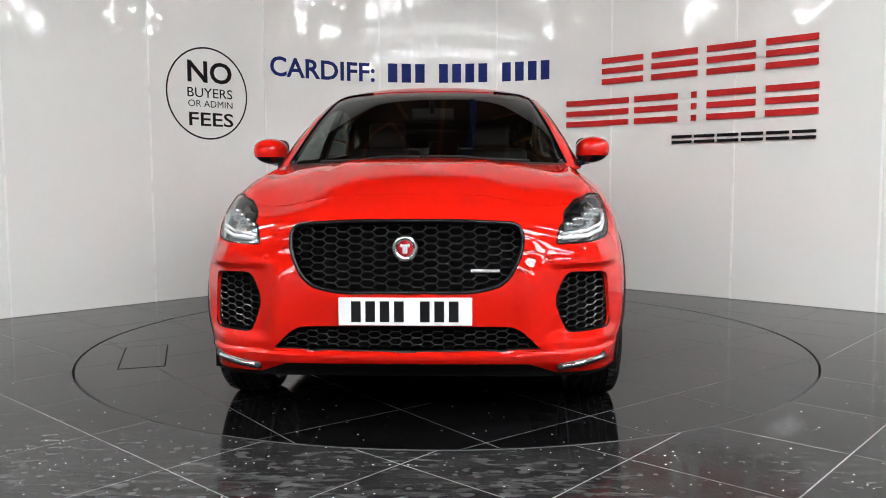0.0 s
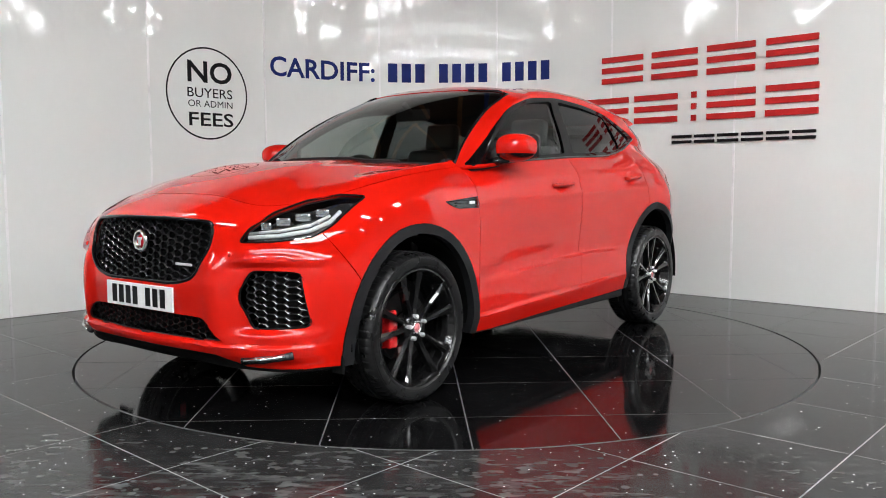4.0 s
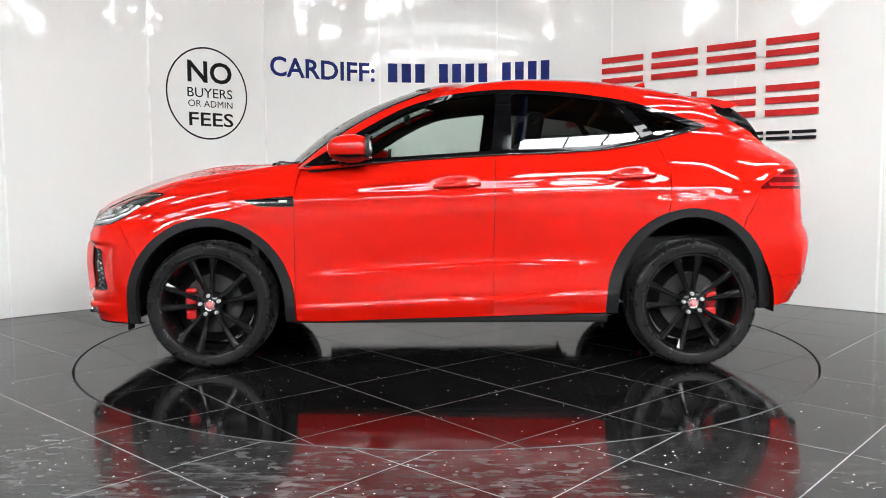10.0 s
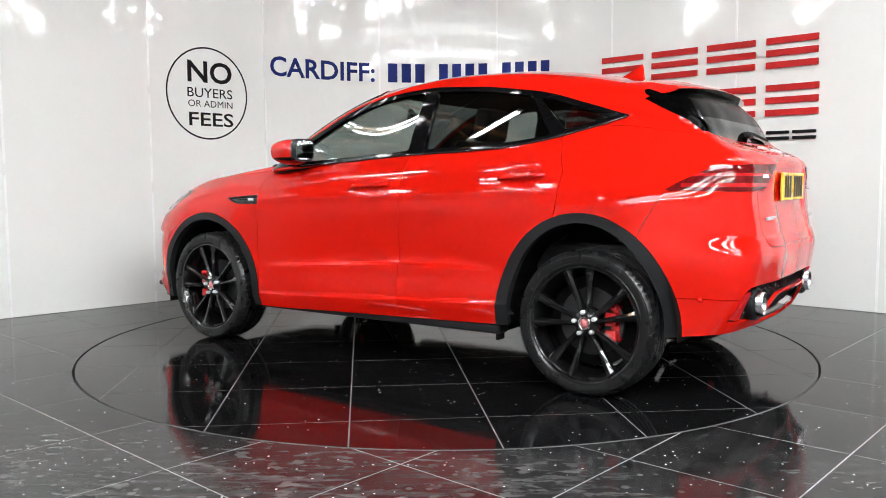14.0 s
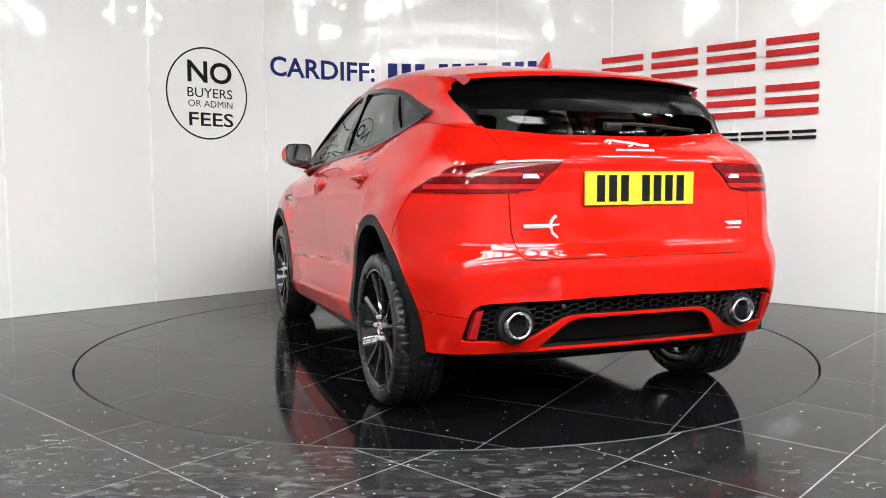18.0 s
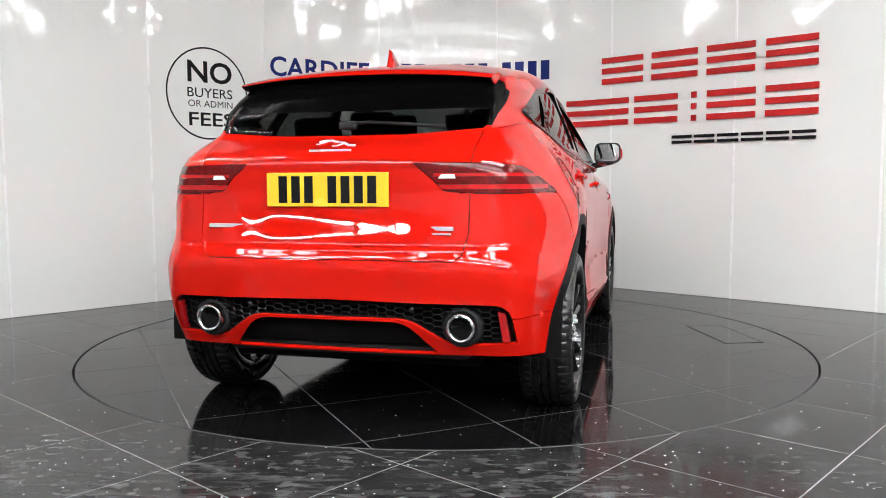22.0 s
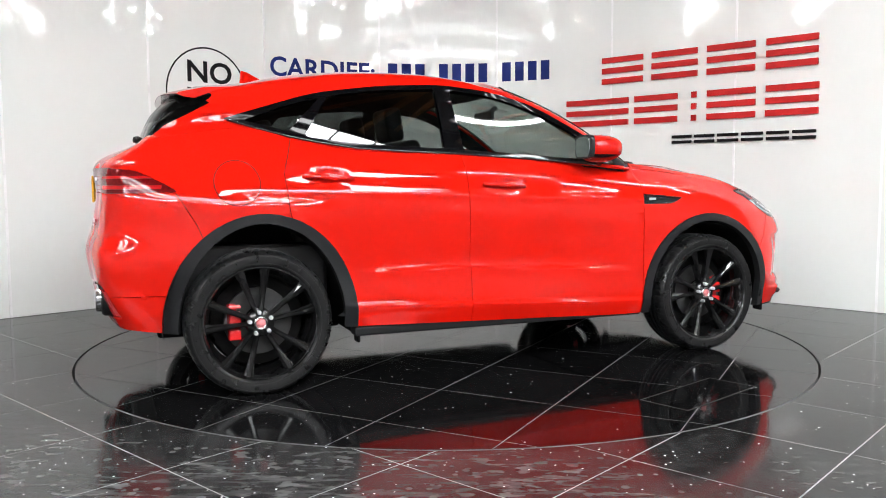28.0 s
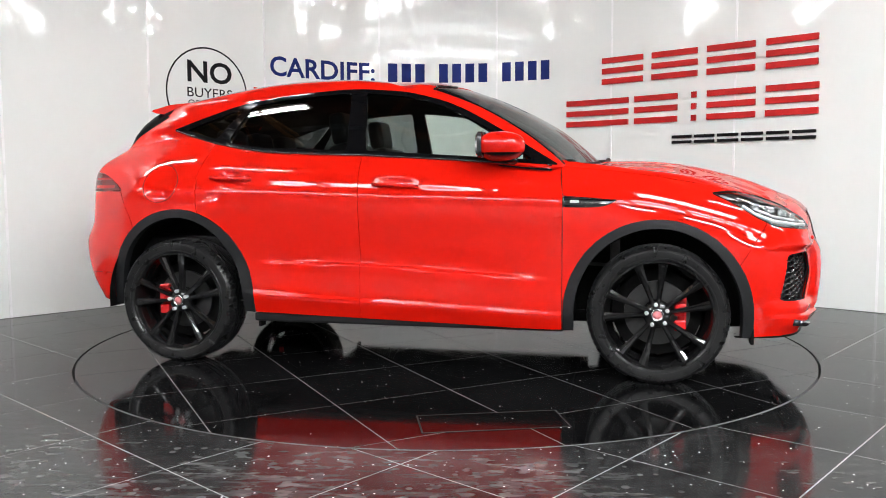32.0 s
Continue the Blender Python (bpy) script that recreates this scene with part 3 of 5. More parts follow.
# cabin: rows from the belt up to the roof's spine; the first three columns are the windscreen, then the side and rear columns
CABIN = []
# windscreen on the centre line
CABIN.append([(1.045, 0, 1.134), (.80, 0, 1.337), (.487, 0, 1.506), (.18, 0, 1.611), (-.03, 0, 1.643), (-.22, 0, 1.650), (-.30, 0, 1.654)])
# windscreen, half way out
CABIN.append([(1.00, .35, 1.131), (.77, .35, 1.326), (.465, .345, 1.493), (.16, .34, 1.602), (-.05, .25, 1.635), (-.23, .10, 1.650), (-.31, 0, 1.654)])
# windscreen's edge
CABIN.append([(.91, .64, 1.124), (.70, .62, 1.296), (.40, .59, 1.460), (.11, .56, 1.572), (-.09, .39, 1.623), (-.26, .16, 1.649), (-.33, 0, 1.655)])
# foot of the A-pillar
CABIN.append([(.86, .79, 1.11), (.64, .728, 1.285), (.35, .664, 1.453), (.05, .620, 1.557), (-.15, .45, 1.617), (-.30, .19, 1.650), (-.36, 0, 1.656)])
# front door glass
CABIN.append([(.25, .81, 1.15), (.17, .762, 1.29), (.05, .700, 1.43), (-.12, .638, 1.572), (-.25, .45, 1.627), (-.38, .20, 1.653), (-.42, 0, 1.658)])
# B-pillar
CABIN.append([(-.35, .815, 1.18), (-.36, .766, 1.32), (-.37, .706, 1.46), (-.40, .645, 1.590), (-.45, .45, 1.642), (-.52, .20, 1.658), (-.54, 0, 1.661)])
# rear door glass
CABIN.append([(-.90, .795, 1.205), (-.89, .757, 1.33), (-.87, .705, 1.45), (-.84, .642, 1.577), (-.82, .45, 1.632), (-.80, .20, 1.651), (-.78, 0, 1.655)])
# quarter glass
CABIN.append([(-1.34, .712, 1.302), (-1.31, .690, 1.385), (-1.27, .66, 1.46), (-1.20, .62, 1.542), (-1.12, .42, 1.600), (-1.02, .18, 1.633), (-.95, 0, 1.640)])
# C-pillar
CABIN.append([(-1.71, .657, 1.262), (-1.65, .640, 1.36), (-1.58, .612, 1.435), (-1.48, .572, 1.503), (-1.30, .36, 1.570), (-1.13, .14, 1.617), (-1.03, 0, 1.631)])
# rear screen's edge
CABIN.append([(-1.825, .608, 1.245), (-1.77, .600, 1.335), (-1.71, .565, 1.415), (-1.60, .505, 1.492), (-1.38, .28, 1.562), (-1.18, .10, 1.610), (-1.07, 0, 1.625)])
# rear screen, half way out
CABIN.append([(-1.855, .45, 1.235), (-1.81, .44, 1.327), (-1.75, .40, 1.42), (-1.64, .34, 1.500), (-1.41, .18, 1.564), (-1.20, .06, 1.609), (-1.09, 0, 1.622)])
# beside the centre line
CABIN.append([(-1.865, .22, 1.226), (-1.82, .22, 1.319), (-1.762, .20, 1.42), (-1.65, .17, 1.504), (-1.42, .09, 1.565), (-1.21, .03, 1.608), (-1.10, 0, 1.621)])
# rear screen on the centre line
CABIN.append([(-1.868, 0, 1.223), (-1.825, 0, 1.317), (-1.767, 0, 1.42), (-1.655, 0, 1.506), (-1.42, 0, 1.566), (-1.21, 0, 1.608), (-1.10, 0, 1.621)])


def spline(P, t, n):
    """Cubic through the rows of P (knots t), n steps to each span; the first and last rows only steer the ends."""
    t = np.asarray(t, float)
    d = np.diff(t)
    sl = np.diff(P, axis=0) / d.reshape(-1, *([1] * (P.ndim - 1)))
    out = []
    for i in range(1, len(P) - 2):
        m0 = (d[i] * sl[i - 1] + d[i - 1] * sl[i]) / (d[i - 1] + d[i])
        m1 = (d[i + 1] * sl[i] + d[i] * sl[i + 1]) / (d[i] + d[i + 1])
        last = i == len(P) - 3
        for k in range(n + (1 if last else 0)):
            u = k / n
            out.append((2 * u**3 - 3 * u**2 + 1) * P[i] + (u**3 - 2 * u**2 + u) * d[i] * m0
                       + (3 * u**2 - 2 * u**3) * P[i + 1] + (u**3 - u**2) * d[i] * m1)
    return np.array(out)


def knots(P):
    return np.concatenate([[0], np.cumsum(np.linalg.norm(np.diff(P, axis=0), axis=-1).reshape(len(P) - 1, -1).mean(1))])


FLIP = np.array([1, -1, 1])


def body_grids(nu=10, nv=15):
    net, bon, cab = (np.array(a, float) for a in (NET, BONNET, CABIN))
    # lower body: columns mirrored at both ends, one steering row above and below
    up = np.concatenate([np.array([[b[0]] for b in BONNET[:6]], float), cab[3:, 1:2]])
    low = np.concatenate([net[:, :1] * 2 - net[:, 1:2], net, up], axis=1)
    cols = np.concatenate([low[1:2] * FLIP, low, low[-2:-1] * FLIP])
    tc = knots(cols[:, 7])
    fine = spline(cols, tc, nu)
    lower = spline(np.swapaxes(fine, 0, 1), knots(np.swapaxes(cols, 0, 1)), nv)
    # bonnet: belt row of the first seven columns, then inwards to the scuttle
    b = np.concatenate([net[:8, 5:7], bon, 2 * bon[:, 1:2] - bon[:, :1]], axis=1)
    bc = np.concatenate([b[1:2] * FLIP, b])
    bf = spline(bc, tc[:9], nu)
    bonnet = spline(np.swapaxes(bf, 0, 1), knots(np.swapaxes(bc, 0, 1)), 14)
    # the raised middle of the bonnet, its edges running out towards the lamps
    bx, by = bonnet[..., 0], np.abs(bonnet[..., 1])
    dome = smooth01((0.27 + 0.20 * (bx - 0.95) - by) / 0.045 + 0.5)
    bonnet[..., 2] += 0.011 * dome * smooth01((1.75 - bx) / 0.55) * smooth01((bx - 0.90) / 0.12)
    # cabin
    dn = np.concatenate([cab[:3, :1] * 2 - cab[:3, 1:2], net[6:, 5:6]])
    g = np.concatenate([dn, cab, cab[:, -1:] * np.array([1, -1, 1]) * 1.0 + (cab[:, -1:] - cab[:, -2:-1]) * np.array([0.5, 1, .5])], axis=1)
    gc = np.concatenate([g[1:2] * FLIP, g, g[-2:-1] * FLIP])
    gf = spline(gc, knots(gc[:, 1]), nu)
    cabin = spline(np.swapaxes(gf, 0, 1), knots(np.swapaxes(gc, 0, 1)), 9)
    return lower, bonnet, cabin


def smooth01(a):
    a = np.clip(a, 0, 1)
    return a * a * (3 - 2 * a)


def door_creases(G):
    """The pressed ledges low on the doors and sill, and the shoulder line, added to the lower body."""
    x, y, z = G[..., 0], G[..., 1], G[..., 2]
    side = smooth01((y - 0.84) / 0.04)
    zc = 0.575 - 0.048 * np.clip(x, -0.2, 1.0) / 0.8
    win = smooth01((x + 0.86) / 0.25) * smooth01((0.84 - x) / 0.35)
    d = zc - z
    y += side * win * (0.019 * smooth01(d / 0.014 + 0.5) * np.exp(-np.clip(d, 0, 1) / 0.16) - 0.006 * np.exp(-(d + 0.05)**2 / 0.004))
    zs = 0.385 - 0.042 * x
    win2 = smooth01((x + 0.95) / 0.1) * smooth01((0.9 - x) / 0.1)
    ds = zs - z
    y += side * win2 * 0.011 * smooth01(ds / 0.012 + 0.5)
    zh = 0.955 - 0.03 * x
    y += side * smooth01((x + 1.6) / 0.3) * smooth01((1.2 - x) / 0.3) * 0.006 * np.exp(-((z - zh) / 0.022)**2)
    for hx, hz in ((-0.03, 1.012), (-0.99, 1.052)):
        y -= side * 0.018 * np.exp(-(((x - hx) / 0.055)**2 + ((z - hz) / 0.046)**2)**3)
    # number plate recess in the tailgate, and the bumper's upper ledge
    rear = smooth01((-1.7 - x) / 0.15)
    half = 0.36 + 0.13 * np.clip((z - 0.86) / 0.24, 0, 1)
    box = smooth01((half - y) / 0.15) * smooth01((z - 0.97) / 0.12) * smooth01((1.098 - z) / 0.012)
    x += rear * box * 0.005
    x -= rear * 0.006 * smooth01((0.775 - z) / 0.012 + 0.5) * smooth01((z - 0.6) / 0.1) * smooth01((0.8 - y) / 0.2)
    # front: cheeks stand proud of the side intakes
    fr = smooth01((x - 1.8) / 0.15)
    ck = np.exp(-((y - 0.50 + 0.1 * (z - 0.5)) / 0.055)**2) * smooth01((z - 0.30) / 0.1) * smooth01((0.76 - z) / 0.1)
    x += fr * ck * 0.022
    hollow = smooth01((y - 0.54) / 0.06) * smooth01((0.90 - y) / 0.06) * smooth01((z - 0.39) / 0.05) * smooth01((0.71 - z) / 0.03)
    x -= fr * hollow * 0.028
    lip = smooth01((0.362 - z) / 0.012) * smooth01((z - 0.27) / 0.05)
    x += fr * lip * 0.020
    return G


def to_bm(G):
    """A bmesh of quads from a grid of points."""
    bm = bmesh.new()
    vs = [[bm.verts.new(p) for p in row] for row in G]
    for a, b in zip(vs, vs[1:]):
        for j in range(len(a) - 1):
            bm.faces.new((a[j], a[j + 1], b[j + 1], b[j]))
    bmesh.ops.remove_doubles(bm, verts=bm.verts, dist=2e-4)
    bm.faces.layers.int.new("zone")
    return bm


SIDE, FRONT = (0, 2), (1, 2)
R2 = math.sqrt(0.5)


def flat(co, view):
    if view == "nose":
        return ((co[1] - co[0]) * R2, co[2])
    if view == "tail":
        return ((co[1] + co[0]) * R2, co[2])
    return (co[view[0]], co[view[1]])


def normal_of(p, q, view):
    du, dv = q[0] - p[0], q[1] - p[1]
    if view == "nose":
        return Vector((dv * -R2, dv * R2, -du))
    if view == "tail":
        return Vector((dv * R2, dv * R2, -du))
    n = [0.0, 0.0, 0.0]
    n[view[0]], n[view[1]] = dv, -du
    return Vector(n)


def point_of(p, view):
    if view == "nose":
        return Vector((-p[0] * R2, p[0] * R2, p[1]))
    if view == "tail":
        return Vector((p[0] * R2, p[0] * R2, p[1]))
    c = [0.0, 0.0, 0.0]
    c[view[0]], c[view[1]] = p
    return Vector(c)


def inside(p, poly):
    hit, j = False, len(poly) - 1
    for i in range(len(poly)):
        a, b = poly[i], poly[j]
        if (a[1] > p[1]) != (b[1] > p[1]) and p[0] < (b[0] - a[0]) * (p[1] - a[1]) / (b[1] - a[1]) + a[0]:
            hit = not hit
        j = i
    return hit


def cut(bm, poly, view, zone, where, mark=None):
    """Cuts the outline poly into the surface as seen along view, and marks the faces within it as zone."""
    lay = bm.faces.layers.int["zone"]
    us, ws = [p[0] for p in poly], [p[1] for p in poly]
    lo, hi = (min(us) - 0.04, min(ws) - 0.04), (max(us) + 0.04, max(ws) + 0.04)
    near = []
    for f in bm.faces:
        c = f.calc_center_median()
        if where(c):
            u, w = flat(c, view)
            if lo[0] < u < hi[0] and lo[1] < w < hi[1]:
                near.append(f)
    for i in range(len(poly)):
        p, q = poly[i - 1], poly[i]
        if math.hypot(q[0] - p[0], q[1] - p[1]) < 1e-6:
            continue
        n = normal_of(p, q, view).normalized()
        o = point_of(p, view)
        b0 = (min(p[0], q[0]) - 1e-4, min(p[1], q[1]) - 1e-4)
        b1 = (max(p[0], q[0]) + 1e-4, max(p[1], q[1]) + 1e-4)
        hit, rest = [], []
        for f in near:
            pts = [flat(v.co, view) for v in f.verts]
            if (max(a[0] for a in pts) >= b0[0] and min(a[0] for a in pts) <= b1[0]
                    and max(a[1] for a in pts) >= b0[1] and min(a[1] for a in pts) <= b1[1]):
                s = [(v.co - o).dot(n) for v in f.verts]
                (hit if min(s) < -1e-6 and max(s) > 1e-6 else rest).append(f)
            else:
                rest.append(f)
        if hit:
            geom = list({v for f in hit for v in f.verts}) + list({e for f in hit for e in f.edges}) + hit
            g = bmesh.ops.bisect_plane(bm, geom=geom, dist=1e-5, plane_co=o, plane_no=n)["geom"]
            near = rest + [f for f in g if isinstance(f, bmesh.types.BMFace)]
    for f in near:
        if inside(flat(f.calc_center_median(), view), poly) and (mark is None or f[lay] in mark):
            f[lay] = zone


def rounded(poly, r, n=5):
    """The outline with its corners rounded; r one radius or one for each corner."""
    out = []
    for i, c in enumerate(poly):
        a, b = Vector(poly[i - 1]), Vector(poly[(i + 1) % len(poly)])
        c = Vector(c)
        ri = r[i] if isinstance(r, (list, tuple)) else r
        da, db = min(ri, (a - c).length * 0.45), min(ri, (b - c).length * 0.45)
        p, q = c + (a - c).normalized() * da, c + (b - c).normalized() * db
        for k in range(n + 1):
            t = k / n
            out.append(tuple((1 - t)**2 * p + 2 * t * (1 - t) * c + t * t * q))
    return out


def arch(cx, cz, a, b, z0, n=28):
    """A wheel arch outline: half an ellipse with straight legs down to z0."""
    pts = [(cx + a * math.cos(t), cz + b * math.sin(t)) for t in np.linspace(0, math.pi, n)]
    return [(cx + a, z0)] + pts + [(cx - a, z0)]


def taken(bm, zones, mirror=False, offset=0.0, both=False):
    """A mesh's points and faces of the given zones, pushed outwards by offset; mirrored, or with its mirror image joined on."""
    lay = bm.faces.layers.int["zone"]
    fs = [f for f in bm.faces if f[lay] in zones]
    index, pts, faces = {}, [], []
    for f in fs:
        face = []
        for v in f.verts:
            if v not in index:
                index[v] = len(pts)
                pts.append(v.co + v.normal * offset)
            face.append(index[v])
        faces.append(face)
    out = bmesh.new()
    sides = ([False, True] if both else [mirror])
    for m in sides:
        vs = [out.verts.new((p.x, -p.y if m else p.y, p.z)) for p in pts]
        for f in faces:
            try:
                out.faces.new([vs[i] for i in (f[::-1] if m else f)])
            except ValueError:
                pass
    if both:
        bmesh.ops.remove_doubles(out, verts=[v for v in out.verts if abs(v.co.y) < 0.003], dist=0.003)
    return out


def edged(bm, gap=0.002, deep=0.014, skip=None):
    """Draws a panel's rim in by gap and folds a lip inwards, so that real shut lines stay between panels."""
    bm.normal_update()
    rim = [e for e in bm.edges if e.is_boundary and not (skip and skip(e))]
    move = {}
    for e in rim:
        f = e.link_faces[0]
        d = (e.verts[1].co - e.verts[0].co)
        n = f.normal.cross(d)
        if n.length < 1e-9:
            continue
        n.normalize()
        if n.dot(f.calc_center_median() - e.verts[0].co) < 0:
            n.negate()
        for v in e.verts:
            move.setdefault(v, Vector())
            move[v] += n * d.length
    nrm = {v: v.normal.copy() for v in move}
    for v, n in move.items():
        if n.length > 1e-9:
            v.co += n.normalized() * gap
    ex = bmesh.ops.extrude_edge_only(bm, edges=rim)["geom"]
    lookup = {}
    for v, n in nrm.items():
        lookup[tuple(round(c, 6) for c in v.co)] = n
    for g in ex:
        if isinstance(g, bmesh.types.BMVert):
            n = lookup.get(tuple(round(c, 6) for c in g.co))
            if n:
                g.co -= n * deep
    return bm


def sheet(name, bm, mat, parent, label=""):
    """Links a body panel without turning its faces, smooth but for its folded rim."""
    me = bpy.data.meshes.new(name)
    bm.to_mesh(me)
    bm.free()
    me.shade_smooth()
    me.set_sharp_from_angle(angle=radians(38))
    me.materials.append(mat)
    ob = new(name, me)
    ob.parent = parent
    if label:
        tagged(ob, label)
    return ob


# zones of the body surface
(Z_FENDER, Z_FDOOR, Z_RDOOR, Z_QUARTER, Z_FBUMPER, Z_RBUMPER, Z_TAILGATE, Z_CLAD, Z_HOLE, Z_LAMP, Z_TAIL, Z_BONNET, Z_ROOF,
 Z_TRIM, Z_FGLASS, Z_RGLASS, Z_QGLASS, Z_SCREEN, Z_BACKLIGHT, Z_GRILLE, Z_INTAKE, Z_LOWGRILLE, Z_REARGRILLE, Z_DIFFUSER,
 Z_VENT, Z_UPGLASS, Z_TAILIN, Z_TAILBAND, Z_LOWLIP, Z_RCLAD, Z_REVERSE, Z_LAMPLOW, Z_VALANCE, Z_FIN) = range(34)

FRONT_HUB, REAR_HUB = (1.341, 0.354), (-1.342, 0.354)
GRILLE = rounded([(0.455, 0.864), (0.462, 0.765), (0.395, 0.632), (0.27, 0.602), (-0.2, 0.592), (-0.2, 0.880), (0.22, 0.878)], [.05, .09, .07, .06, 0, 0, .08])
INTAKE = rounded([(0.812, 0.664), (0.637, 0.672), (0.582, 0.562), (0.640, 0.426), (0.834, 0.432)], [.03, .035, .05, .03, .03])
LOWGRILLE = rounded([(0.44, 0.462), (0.535, 0.368), (-0.2, 0.362), (-0.2, 0.470)], [.05, .01, 0, 0])
LAMP = rounded([(-1.070, .783), (-1.035, .835), (-.93, .905), (-.80, .952), (-.65, .978), (-.538, .970), (-.60, .925), (-.69, .845), (-.77, .803), (-.92, .787)], .02, 3)
TAILOUT = rounded([(-.588, .990), (-.68, 1.040), (-.79, 1.088), (-.90, 1.101), (-1.03, 1.104), (-1.03, .985), (-.80, .984)], .012, 3)
TAILIN = rounded([(-1.012, 1.104), (-1.215, 1.106), (-1.16, 1.05), (-1.115, .995), (-1.012, .985)], .01, 3)
DLO = rounded([(.835, 1.117), (.50, 1.325), (.25, 1.461), (-.01, 1.536), (-.32, 1.560), (-.66, 1.540), (-1.02, 1.490), (-1.47, 1.348), (-1.16, 1.262), (-.82, 1.207), (-.25, 1.184), (.30, 1.152)],
              [.02, .1, .1, .1, .1, .1, .1, .015, .1, .1, .1, .1], 4)
FGLASS = rounded([(.70, 1.146), (.48, 1.302), (.23, 1.436), (-.02, 1.511), (-.262, 1.532), (-.226, 1.205), (.30, 1.172)], [.02, .1, .1, .1, .02, .02, .1], 4)
RGLASS = rounded([(-.345, 1.535), (-.66, 1.515), (-.945, 1.475), (-1.085, 1.262), (-.82, 1.228), (-.335, 1.208)], [.02, .1, .03, .03, .1, .02], 4)
QGLASS = rounded([(-.990, 1.462), (-1.12, 1.432), (-1.375, 1.342), (-1.16, 1.285)], [.02, .1, .02, .02], 4)
VENT = rounded([(1.135, .936), (.866, .957), (.866, .902), (1.06, .902)], [.01, .004, .004, .04], 3)
REARGRILLE = rounded([(.752, .395), (.738, .52), (.700, .553), (-.2, .568), (-.2, .495), (.335, .492), (.41, .445), (.50, .385)], [.01, .05, .03, 0, 0, .06, .05, .03], 4)
DIFFUSER = rounded([(.325, .478), (-.2, .482), (-.2, .352), (.44, .350)], [.06, 0, 0, .01], 4)
SCREEN = [(-.2, 1.0), (.80, 1.0), (.768, 1.125), (.736, 1.21), (.692, 1.34), (.650, 1.45), (.628, 1.512), (.608, 1.552), (.545, 1.576), (.30, 1.590), (-.2, 1.594)]
FIN = [(-1.525, 1.428), (-1.63, 1.370), (-1.735, 1.315), (-1.80, 1.262), (-1.95, 1.262), (-1.95, 1.56), (-1.66, 1.56), (-1.62, 1.492)]
BACKLIGHT = rounded([(.596, 1.250), (.600, 1.31), (.632, 1.41), (.612, 1.482), (-.2, 1.495), (-.2, 1.226), (.30, 1.228)], [.02, .04, .03, .03, 0, 0, .1], 4)


